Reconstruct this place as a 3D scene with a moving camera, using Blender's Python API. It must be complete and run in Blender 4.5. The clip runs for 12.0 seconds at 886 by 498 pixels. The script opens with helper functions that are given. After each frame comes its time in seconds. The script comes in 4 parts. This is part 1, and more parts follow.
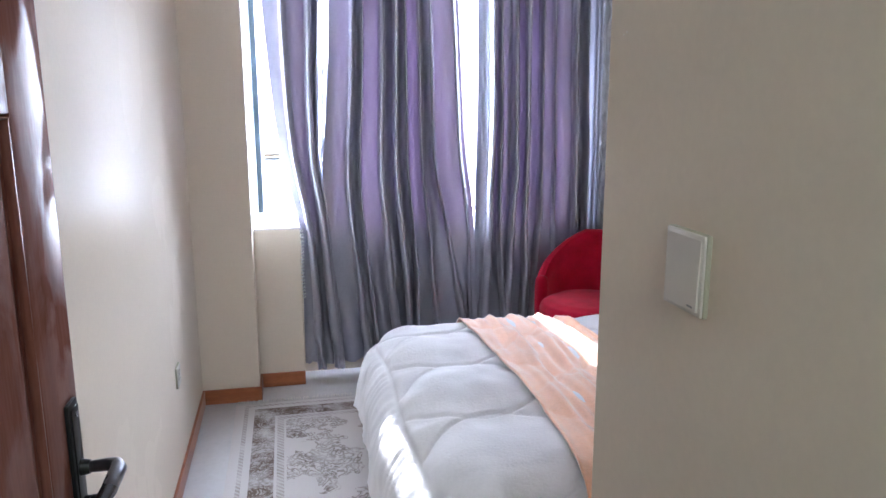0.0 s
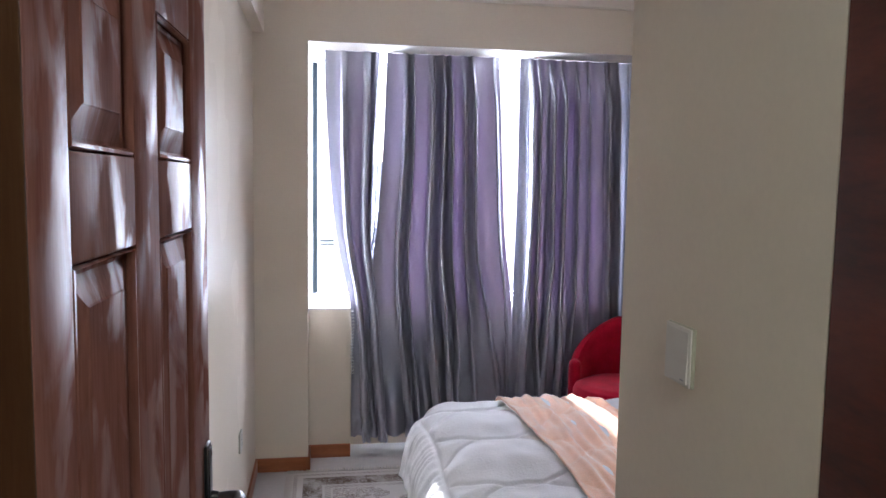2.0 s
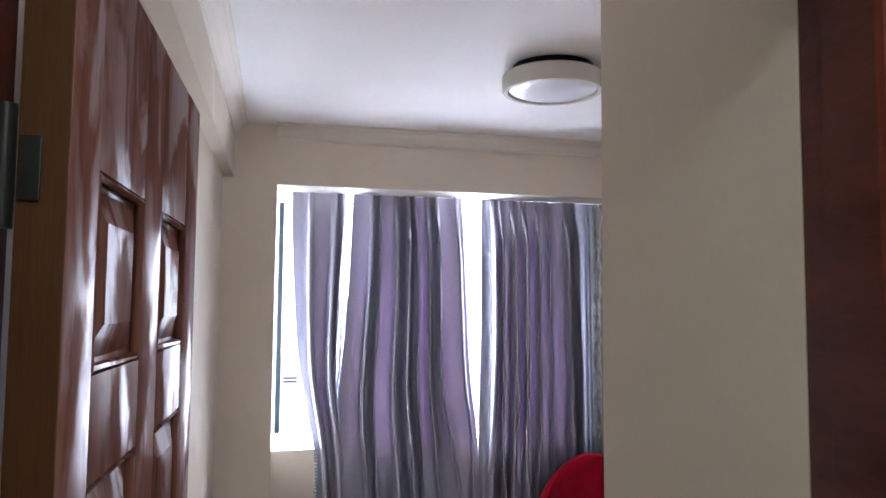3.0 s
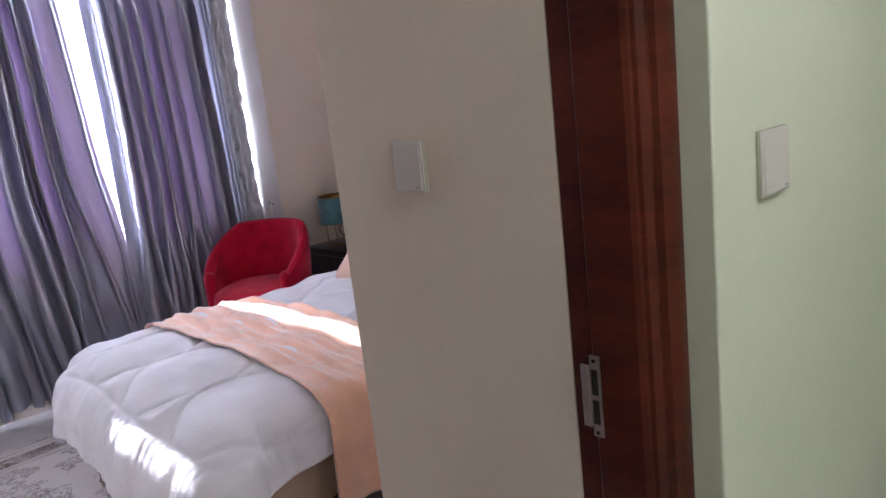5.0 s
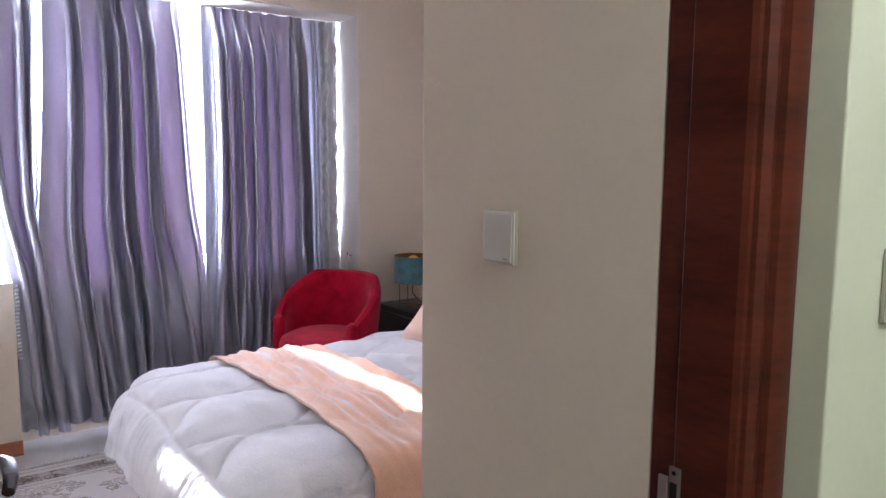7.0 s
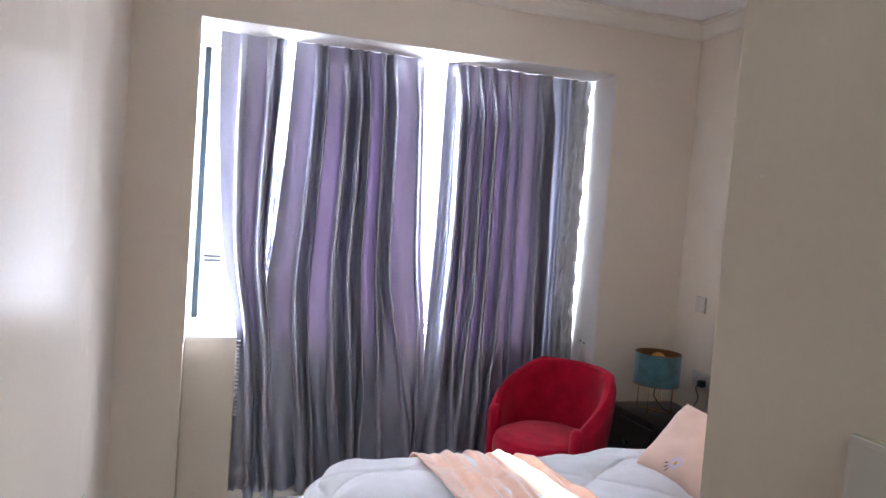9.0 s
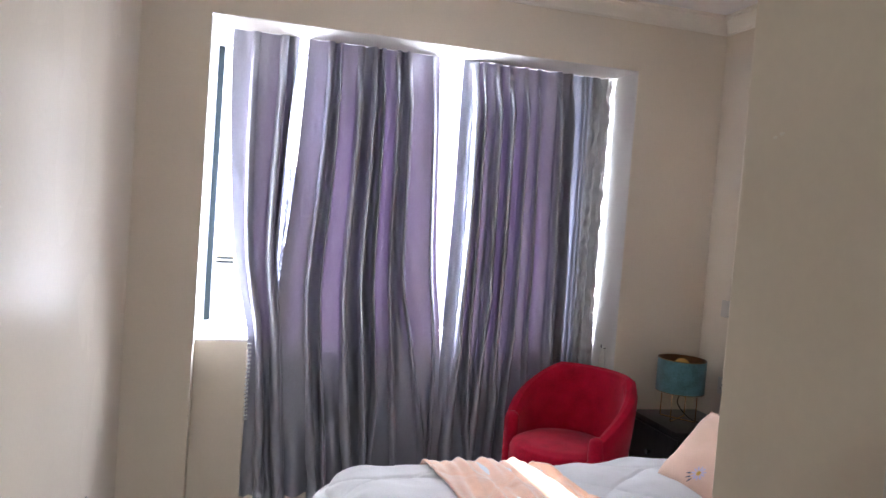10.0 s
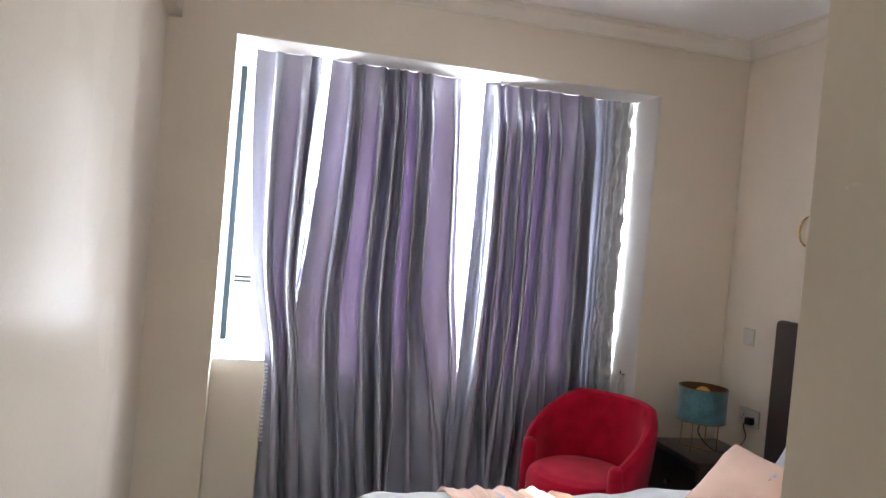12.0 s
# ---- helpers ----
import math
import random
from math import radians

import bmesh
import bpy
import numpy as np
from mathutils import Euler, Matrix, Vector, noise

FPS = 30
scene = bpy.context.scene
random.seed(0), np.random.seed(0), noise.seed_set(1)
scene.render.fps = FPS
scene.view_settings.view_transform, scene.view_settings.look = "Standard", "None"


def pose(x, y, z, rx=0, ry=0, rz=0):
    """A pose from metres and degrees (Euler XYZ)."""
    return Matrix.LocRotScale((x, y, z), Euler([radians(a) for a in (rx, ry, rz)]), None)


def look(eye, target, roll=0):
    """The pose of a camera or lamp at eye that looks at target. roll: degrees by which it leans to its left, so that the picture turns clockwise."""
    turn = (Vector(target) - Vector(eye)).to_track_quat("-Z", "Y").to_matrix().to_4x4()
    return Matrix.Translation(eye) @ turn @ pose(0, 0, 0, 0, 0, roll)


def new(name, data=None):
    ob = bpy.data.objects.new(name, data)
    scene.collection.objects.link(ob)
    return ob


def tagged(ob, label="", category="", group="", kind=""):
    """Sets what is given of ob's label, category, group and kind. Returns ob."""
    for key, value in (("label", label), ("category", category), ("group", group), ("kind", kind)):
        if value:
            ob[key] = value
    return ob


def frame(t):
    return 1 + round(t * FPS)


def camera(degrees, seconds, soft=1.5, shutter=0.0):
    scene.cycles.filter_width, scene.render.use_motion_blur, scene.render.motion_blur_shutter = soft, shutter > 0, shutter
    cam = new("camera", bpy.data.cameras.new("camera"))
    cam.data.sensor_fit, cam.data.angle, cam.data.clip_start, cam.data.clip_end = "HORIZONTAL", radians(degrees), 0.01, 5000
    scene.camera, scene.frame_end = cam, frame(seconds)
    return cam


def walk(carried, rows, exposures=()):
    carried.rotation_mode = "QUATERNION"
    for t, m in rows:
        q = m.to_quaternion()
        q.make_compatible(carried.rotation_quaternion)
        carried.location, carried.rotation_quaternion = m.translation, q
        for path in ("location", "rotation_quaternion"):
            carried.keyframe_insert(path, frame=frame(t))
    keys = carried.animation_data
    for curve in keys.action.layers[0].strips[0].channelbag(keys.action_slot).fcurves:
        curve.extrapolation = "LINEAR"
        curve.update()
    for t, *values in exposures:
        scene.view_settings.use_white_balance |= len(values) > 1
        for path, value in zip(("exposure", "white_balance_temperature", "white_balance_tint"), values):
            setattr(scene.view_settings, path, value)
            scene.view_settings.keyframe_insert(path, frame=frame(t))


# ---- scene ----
cam = camera(62.1, 12.0, soft=1.5)
# seconds, eye x y z, yaw, pitch, roll
PATH = [
    (0, -0.049, -0.027, 1.542, -11.96, -11.55, -0.09),
    (0.5, -0.061, -0.049, 1.533, -10.18, -11.65, -0.09),
    (1, -0.090, -0.102, 1.522, -10.59, -11.23, 0.16),
    (1.5, -0.107, -0.207, 1.554, -10.52, -9.68, 0.45),
    (2, -0.155, -0.325, 1.609, -9.31, -5.25, 0.92),
    (2.5, -0.197, -0.389, 1.676, -9.85, 1.80, 1.23),
    (2.7, -0.213, -0.367, 1.707, -11.10, 4.24, 0.90),
    (4.3, -0.209, -0.358, 1.608, -18.87, -2.78, -0.10),
    (4.5, -0.234, -0.329, 1.570, -24.87, -5.64, -1.16),
    (5, -0.420, -0.280, 1.490, -41.56, -12.48, -6.62),
    (5.5, -0.532, -0.326, 1.453, -47.82, -17.46, -2.91),
    (6, -0.602, -0.350, 1.427, -49.11, -17.57, -0.55),
    (6.5, -0.604, -0.296, 1.441, -44.05, -13.77, -0.98),
    (7, -0.409, -0.233, 1.485, -36.33, -6.79, 0.47),
    (7.5, -0.317, -0.120, 1.522, -28.51, -2.81, 1.35),
    (9.5, -0.100, 0.289, 1.566, -16.43, -3.09, 4.45),
    (10, -0.073, 0.306, 1.531, -15.67, -2.57, 4.25),
    (10.5, -0.084, 0.324, 1.541, -16.32, -2.32, 4.08),
    (11, -0.093, 0.320, 1.542, -15.76, -1.90, 4.29),
    (11.5, -0.104, 0.328, 1.556, -14.71, -1.56, 5.25),
    (12, -0.103, 0.339, 1.553, -14.65, -1.31, 5.09),
]
walk(cam, [(t, look((x, y, z), (x - math.sin(radians(a)) * math.cos(radians(b)), y + math.cos(radians(a)) * math.cos(radians(b)), z + math.sin(radians(b))), c))
           for t, x, y, z, a, b, c in PATH],
     exposures=[(0, 2.11, 5500, 14), (0.5, 2.01, 5500, 14), (1, 1.85, 5600, 13), (1.5, 1.63, 5750, 15), (2.5, 1.66, 5750, 16), (4.5, 1.61, 5600, 16), (5, 1.88, 5650, 25), (5.5, 2.18, 6000, 18),
                (6, 2.21, 6000, 22), (6.5, 2.11, 5850, 24), (7, 2.09, 5700, 22), (7.5, 2.14, 5500, 19), (9.5, 1.87, 5850, 15), (12, 1.92, 6100, 11)])

# ---- light ----
SUN_EL, SUN_AZ = 33.5, 2.0
world = bpy.data.worlds.new("world")
scene.world = world
world.use_nodes = True
_n = world.node_tree.nodes
_sky = _n.new("ShaderNodeTexSky")
_sky.sky_type, _sky.sun_disc = "NISHITA", False
_sky.sun_elevation, _sky.sun_rotation = radians(SUN_EL), radians(-SUN_AZ)
_n["Background"].inputs["Strength"].default_value = 0.12
world.node_tree.links.new(_sky.outputs[0], _n["Background"].inputs["Color"])


def lamp(name, kind, m, energy, color=(1, 1, 1), **kw):
    d = bpy.data.lights.new(name, kind)
    d.energy, d.color = energy, color
    if "size" in kw:
        d.shape, d.size, d.size_y = "RECTANGLE", kw["size"], kw["size_y"]
    if "angle" in kw:
        d.angle = radians(kw["angle"])
    if "spread" in kw:
        d.spread = radians(kw["spread"])
    if "radius" in kw:
        d.shadow_soft_size = kw["radius"]
    ob = new(name, d)
    ob.matrix_world = m
    return ob


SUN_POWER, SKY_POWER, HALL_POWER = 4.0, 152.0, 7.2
_a, _e = radians(SUN_AZ), radians(SUN_EL)
lamp("sun", "SUN", look((0, 0, 0), (math.sin(_a) * math.cos(_e), -math.cos(_a) * math.cos(_e), -math.sin(_e))), SUN_POWER, (1.0, 0.94, 0.86), angle=0.5)
lamp("window_sky", "AREA", look((0.80, 4.47, 1.55), (0.80, 0, 1.45)), SKY_POWER, (0.90, 0.94, 1.0), size=2.05, size_y=1.30, spread=150)
# Unseen lamp, added to light the corridor walls and door frame.
lamp("added_corridor_lamp", "POINT", pose(0.15, -0.80, 2.47), HALL_POWER, (1.0, 0.97, 0.90), radius=0.10)

# ---- materials ----
def mat(name, base, rough=0.6, metal=0.0, var=0.06, scale=3.0, fine=60.0, bump=0.15, bump_scale=None, dark=None, sheen=0.0, spec=0.5, stretch=(1, 1, 1), rough_var=0.08, coat=0.0, iso=False):
    """Principled surface with a broad and a fine variation of tone, uneven gloss and a fine relief."""
    m = bpy.data.materials.new(name)
    m.use_nodes = True
    nt = m.node_tree
    n, ln = nt.nodes, nt.links
    p = n["Principled BSDF"]
    tc = n.new("ShaderNodeTexCoord")
    mp = n.new("ShaderNodeMapping")
    mp.inputs["Scale"].default_value = stretch
    ln.new(tc.outputs["Object"], mp.inputs["Vector"])
    big, small = n.new("ShaderNodeTexNoise"), n.new("ShaderNodeTexNoise")
    big.inputs["Scale"].default_value, big.inputs["Detail"].default_value = scale, 4
    small.inputs["Scale"].default_value, small.inputs["Detail"].default_value = fine, 6
    for q in (big, small):
        ln.new(mp.outputs[0], q.inputs["Vector"])
    add = n.new("ShaderNodeMath")
    add.operation = "MULTIPLY_ADD"
    ln.new(small.outputs["Fac"], add.inputs[0])
    add.inputs[1].default_value = 0.5
    ln.new(big.outputs["Fac"], add.inputs[2])
    ramp = n.new("ShaderNodeMapRange")
    ramp.inputs["From Min"].default_value, ramp.inputs["From Max"].default_value = 0.45, 1.05
    ln.new(add.outputs[0], ramp.inputs["Value"])
    mix = n.new("ShaderNodeMix")
    mix.data_type = "RGBA"
    lo = dark if dark else tuple(max(0.0, c * (1 - 2 * var)) for c in base)
    hi = tuple(min(1.0, c * (1 + var)) for c in base)
    mix.inputs["A"].default_value, mix.inputs["B"].default_value = (*lo, 1), (*hi, 1)
    ln.new(ramp.outputs[0], mix.inputs["Factor"])
    ln.new(mix.outputs["Result"], p.inputs["Base Color"])
    rr = n.new("ShaderNodeMapRange")
    rr.inputs["To Min"].default_value, rr.inputs["To Max"].default_value = max(0.02, rough - rough_var), min(1.0, rough + rough_var)
    ln.new(big.outputs["Fac"], rr.inputs["Value"])
    ln.new(rr.outputs[0], p.inputs["Roughness"])
    p.inputs["Metallic"].default_value = metal
    p.inputs["Specular IOR Level"].default_value = spec
    p.inputs["Sheen Weight"].default_value = sheen
    p.inputs["Coat Weight"].default_value = coat
    p.inputs["Coat Roughness"].default_value = 0.12
    if bump:
        b = n.new("ShaderNodeBump")
        b.inputs["Strength"].default_value, b.inputs["Distance"].default_value = bump, 0.002
        src = small
        if bump_scale:
            src = n.new("ShaderNodeTexNoise")
            src.inputs["Scale"].default_value, src.inputs["Detail"].default_value = bump_scale, 4
            ln.new(tc.outputs["Object"] if iso else mp.outputs[0], src.inputs["Vector"])
        ln.new(src.outputs["Fac"], b.inputs["Height"])
        ln.new(b.outputs[0], p.inputs["Normal"])
    return m


CREAM = mat("cream_wall_paint", (0.76, 0.68, 0.565), 0.27, spec=0.005, var=0.03, scale=1.3, fine=90, bump=0.05, bump_scale=60, rough_var=0.02)
GREEN = mat("pale_green_wall_paint", (0.67, 0.70, 0.54), 0.42, var=0.03, scale=1.2, fine=80, bump=0.10, bump_scale=14)
CEIL = mat("ceiling_white", (0.86, 0.85, 0.84), 0.85, var=0.02, bump=0.05)
TRIMW = mat("cornice_white", (0.80, 0.75, 0.66), 0.7, var=0.03, bump=0.05)
REVEAL = mat("reveal_white_paint", (0.70, 0.67, 0.63), 0.6, spec=0.15, var=0.03, bump=0.08)
FLOOR = mat("pale_stone_floor", (0.62, 0.61, 0.60), 0.22, var=0.05, scale=4, fine=40, bump=0.03)
SKIRT = mat("orange_wood_skirting", (0.37, 0.125, 0.045), 0.35, var=0.2, scale=3, fine=40, stretch=(1, 1, 8), bump=0.1)
SKIRT_G = mat("honey_wood_skirting", (0.50, 0.26, 0.06), 0.4, var=0.2, scale=3, fine=40, stretch=(1, 1, 8), bump=0.1)
MAHOG = mat("varnished_mahogany", (0.225, 0.105, 0.080), 0.38, dark=(0.13, 0.045, 0.030), scale=3.5, fine=26, stretch=(8, 8, 0.7), bump=1.0, bump_scale=11, iso=True, rough_var=0.10, coat=0.0, spec=0.11)
FRAMEW = mat("dark_red_frame_wood", (0.118, 0.022, 0.0095), 0.36, dark=(0.040, 0.008, 0.0045), scale=2.4, fine=20, stretch=(1.6, 1.6, 7), bump=0.2, coat=0.08, spec=0.22)
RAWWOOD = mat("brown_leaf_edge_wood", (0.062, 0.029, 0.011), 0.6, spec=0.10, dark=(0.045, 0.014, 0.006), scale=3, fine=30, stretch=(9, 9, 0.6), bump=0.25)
BLACKMET = mat("aged_black_metal", (0.012, 0.013, 0.012), 0.34, metal=0.2, spec=0.3, var=0.3, fine=80, bump=0.1)
CHROME = mat("brushed_chrome", (0.55, 0.55, 0.56), 0.22, metal=1.0, var=0.06, bump=0.03)
LEVER = mat("worn_lever_metal", (0.16, 0.16, 0.17), 0.28, metal=0.9, var=0.2, bump=0.04)
STEEL = mat("steel_strike_plate", (0.50, 0.49, 0.47), 0.3, metal=1.0, var=0.1, bump=0.05)
# Near-black tone that paints the shade inside holes and gaps; none is cut.
HOLE = mat("hole_shade", (0.02, 0.015, 0.012), 0.9, bump=0)
BRASS = mat("brass_wire", (0.70, 0.48, 0.22), 0.25, metal=1.0, var=0.08, bump=0)
GOLDIN = mat("gold_lining", (0.22, 0.11, 0.035), 0.4, metal=0.7, var=0.08, bump=0.05)
PLASTIC = mat("white_plastic", (0.62, 0.59, 0.53), 0.5, var=0.01, bump=0, spec=0.06)
PLASTIC_Y = mat("dull_yellow_plastic_rim", (0.42, 0.41, 0.31), 0.5, var=0.03, bump=0, spec=0.06)
GREYP = mat("grey_print", (0.25, 0.25, 0.25), 0.5, bump=0)
CABLE = mat("black_cable", (0.02, 0.02, 0.02), 0.5, bump=0)
RED = mat("red_velvet", (0.40, 0.006, 0.028), 0.95, var=0.20, scale=11, fine=160, bump=0.4, sheen=0.12, spec=0.04)
TEAL = mat("teal_velvet", (0.075, 0.20, 0.215), 0.75, var=0.3, scale=16, fine=120, bump=0.25, sheen=0.5)
AMBER = mat("amber_bulb", (0.75, 0.42, 0.10), 0.2, var=0.02, bump=0)
LEATHER = mat("dark_brown_leatherette", (0.055, 0.043, 0.040), 0.42, var=0.15, scale=8, fine=180, bump=0.25)
DARKWOOD = mat("dark_wenge_board", (0.048, 0.040, 0.037), 0.35, var=0.3, scale=4, fine=40, stretch=(1, 6, 1), bump=0.1)
BASEFAB = mat("taupe_bed_fabric", (0.12, 0.10, 0.088), 0.9, var=0.12, scale=6, fine=260, bump=0.4, sheen=0.2, spec=0.2)
SHEETM = mat("beige_bed_sheet", (0.62, 0.46, 0.34), 0.85, var=0.06, scale=5, fine=200, bump=0.25, sheen=0.1, spec=0.2)
DUVET = mat("white_plush_duvet", (0.78, 0.79, 0.82), 0.95, var=0.04, scale=9, fine=130, bump=0.7, bump_scale=110, sheen=0.35, spec=0.15)
THROW = mat("peach_plush_throw", (0.92, 0.535, 0.34), 0.92, var=0.10, scale=8, fine=140, bump=0.6, bump_scale=120, sheen=1.0, spec=0.15)
PILLOW = mat("peach_pillow_cotton", (0.74, 0.52, 0.40), 0.85, var=0.04, scale=7, fine=200, bump=0.25, sheen=0.15, spec=0.2)
PILLOW_W = mat("white_pillow_cotton", (0.72, 0.74, 0.80), 0.85, var=0.04, scale=7, fine=200, bump=0.25, spec=0.2)
LILAC = mat("lilac_print", (0.52, 0.50, 0.72), 0.85, bump=0.1)
LEAFP = mat("dark_sprig_print", (0.10, 0.11, 0.16), 0.85, bump=0.1)
YELP = mat("yellow_print", (0.65, 0.42, 0.08), 0.85, bump=0.1)
BLUETAG = mat("blue_label", (0.03, 0.10, 0.32), 0.6, bump=0.1)
FRINGE = mat("ivory_fringe", (0.62, 0.60, 0.55), 0.95, var=0.1, fine=150, bump=0.3)
# Glare and shadow put into colour: light for washed-out bars, dark for one edge.
WINLIGHT = mat("washed_out_window_metal", (0.62, 0.64, 0.66), 0.4, metal=0.2, var=0.05, bump=0.03)
WINALU = mat("dark_window_metal", (0.012, 0.018, 0.020), 0.6, metal=0.0, spec=0.1, var=0.1, bump=0.05)
BEADS = mat("clear_beads", (0.70, 0.70, 0.70), 0.2, var=0.02, bump=0)
CORDW = mat("white_cord", (0.72, 0.70, 0.64), 0.8, var=0.05, bump=0.2)


def diffuser_material():
    m = mat("opal_diffuser", (0.82, 0.84, 0.88), 0.25, var=0.01, bump=0)
    return m


# Glowing diffuser, only for the unseen corridor fixture.
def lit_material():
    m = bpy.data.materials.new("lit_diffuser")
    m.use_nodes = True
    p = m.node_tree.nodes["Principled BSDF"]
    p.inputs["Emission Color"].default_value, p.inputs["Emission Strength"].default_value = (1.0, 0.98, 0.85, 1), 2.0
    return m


def glass_material():
    m = bpy.data.materials.new("window_glass")
    m.use_nodes = True
    n, ln = m.node_tree.nodes, m.node_tree.links
    n.remove(n["Principled BSDF"])
    t, g, mx = n.new("ShaderNodeBsdfTransparent"), n.new("ShaderNodeBsdfGlossy"), n.new("ShaderNodeMixShader")
    g.inputs["Roughness"].default_value = 0.02
    mx.inputs[0].default_value = 0.06
    ln.new(t.outputs[0], mx.inputs[1]), ln.new(g.outputs[0], mx.inputs[2])
    ln.new(mx.outputs[0], n["Material Output"].inputs["Surface"])
    return m


def curtain_material(name, face, through_col, share, rough=0.42):
    """Satin cloth: a grey face with sheen, and purple light that comes through it."""
    m = mat(name, face, rough, var=0.08, scale=5, fine=160, bump=0.15, stretch=(1, 1, 0.4), sheen=0.15, spec=0.7)
    n, ln = m.node_tree.nodes, m.node_tree.links
    p = n["Principled BSDF"]
    p.inputs["Metallic"].default_value = 0.50
    t, mx = n.new("ShaderNodeBsdfTranslucent"), n.new("ShaderNodeMixShader")
    t.inputs["Color"].default_value = (*through_col, 1)
    # light through single and stacked folds, put into the cloth as random bands
    tc, mp, band, rg = n.new("ShaderNodeTexCoord"), n.new("ShaderNodeMapping"), n.new("ShaderNodeTexNoise"), n.new("ShaderNodeMapRange")
    mp.inputs["Scale"].default_value = (1, 0.3, 0.06)
    band.inputs["Scale"].default_value, band.inputs["Detail"].default_value = 13, 2
    rg.inputs["From Min"].default_value, rg.inputs["From Max"].default_value = 0.46, 0.62
    rg.inputs["To Min"].default_value, rg.inputs["To Max"].default_value = share * 0.70, share * 1.30
    ln.new(tc.outputs["Object"], mp.inputs["Vector"])
    ln.new(mp.outputs[0], band.inputs["Vector"])
    ln.new(band.outputs["Fac"], rg.inputs["Value"])
    ln.new(rg.outputs[0], mx.inputs[0])
    ln.new(p.outputs[0], mx.inputs[1]), ln.new(t.outputs[0], mx.inputs[2])
    ln.new(mx.outputs[0], n["Material Output"].inputs["Surface"])
    return m


def rug_material(x0, x1, y0, y1):
    """Faded oriental rug: a field with sprays, a wide border between two guard stripes, worn pile."""
    m = mat("faded_rug_pile", (0.4, 0.37, 0.34), 0.95, var=0.2, scale=5, fine=120, bump=0.6, spec=0.1)
    n, ln = m.node_tree.nodes, m.node_tree.links
    p = n["Principled BSDF"]

    def math_node(op, a, b=0.0, c=0.0):
        q = n.new("ShaderNodeMath")
        q.operation = op
        for i, v in enumerate((a, b, c)):
            if isinstance(v, (int, float)):
                q.inputs[i].default_value = v
            else:
                ln.new(v, q.inputs[i])
        return q.outputs[0]

    tc, sep = n.new("ShaderNodeTexCoord"), n.new("ShaderNodeSeparateXYZ")
    ln.new(tc.outputs["Object"], sep.inputs[0])
    x, y = sep.outputs[0], sep.outputs[1]
    dx = math_node("SUBTRACT", (x1 - x0) / 2, math_node("ABSOLUTE", math_node("SUBTRACT", x, (x0 + x1) / 2)))
    dy = math_node("SUBTRACT", (y1 - y0) / 2, math_node("ABSOLUTE", math_node("SUBTRACT", y, (y0 + y1) / 2)))
    d = math_node("MINIMUM", dx, dy)
    vor = n.new("ShaderNodeTexVoronoi")
    vor.inputs["Scale"].default_value = 15
    wob = n.new("ShaderNodeTexNoise")
    wob.inputs["Scale"].default_value, wob.inputs["Detail"].default_value, wob.inputs["Distortion"].default_value = 16, 5, 1.6
    spray = n.new("ShaderNodeTexNoise")
    spray.inputs["Scale"].default_value, spray.inputs["Detail"].default_value = 3.2, 3
    warp, shift = n.new("ShaderNodeTexNoise"), n.new("ShaderNodeMix")
    warp.inputs["Scale"].default_value, warp.inputs["Detail"].default_value = 7, 3
    shift.data_type, shift.blend_type = "RGBA", "LINEAR_LIGHT"
    shift.inputs["Factor"].default_value = 0.09
    ln.new(tc.outputs["Object"], warp.inputs["Vector"])
    ln.new(tc.outputs["Object"], shift.inputs["A"])
    ln.new(warp.outputs["Color"], shift.inputs["B"])
    for q in (vor, wob, spray):
        ln.new(shift.outputs["Result"], q.inputs["Vector"])
    ring = math_node("MAXIMUM", 0.0, math_node("SUBTRACT", 1.0, math_node("MULTIPLY", math_node("ABSOLUTE", math_node("SUBTRACT", math_node("FRACT", math_node("MULTIPLY", vor.outputs["Distance"], 4.0)), 0.5)), 3.2)))
    vine = math_node("MAXIMUM", 0.0, math_node("SUBTRACT", 1.0, math_node("MULTIPLY", math_node("ABSOLUTE", math_node("SUBTRACT", wob.outputs["Fac"], 0.5)), 16.0)))
    orn = math_node("MAXIMUM", ring, vine)
    in_border = math_node("MULTIPLY", math_node("GREATER_THAN", d, 0.095), math_node("LESS_THAN", d, 0.195))
    guard = math_node("MAXIMUM", math_node("MULTIPLY", math_node("GREATER_THAN", d, 0.045), math_node("LESS_THAN", d, 0.065)),
                      math_node("MULTIPLY", math_node("GREATER_THAN", d, 0.207), math_node("LESS_THAN", d, 0.238)))
    teeth = math_node("GREATER_THAN", math_node("SINE", math_node("MULTIPLY", math_node("ADD", x, y), 230.0)), 0.0)
    field = math_node("MULTIPLY", math_node("MULTIPLY", orn, math_node("GREATER_THAN", spray.outputs["Fac"], 0.49)), math_node("GREATER_THAN", d, 0.248))
    amt = math_node("MINIMUM", 1.0, math_node("ADD", math_node("ADD", math_node("MULTIPLY", in_border, math_node("MULTIPLY_ADD", orn, 0.55, 0.38)), math_node("MULTIPLY", guard, math_node("MULTIPLY_ADD", teeth, 0.26, 0.14))), math_node("MULTIPLY", field, 0.75)))
    # Ragged darker brown oval over the rug's middle.
    ex = math_node("DIVIDE", math_node("SUBTRACT", x, (x0 + x1) / 2), 0.36)
    ey = math_node("DIVIDE", math_node("SUBTRACT", y, (y0 + y1) / 2), 1.10)
    er = math_node("ADD", math_node("MULTIPLY", ex, ex), math_node("MULTIPLY", ey, ey))
    er = math_node("ADD", er, math_node("MULTIPLY", math_node("SUBTRACT", spray.outputs["Fac"], 0.5), 0.5))
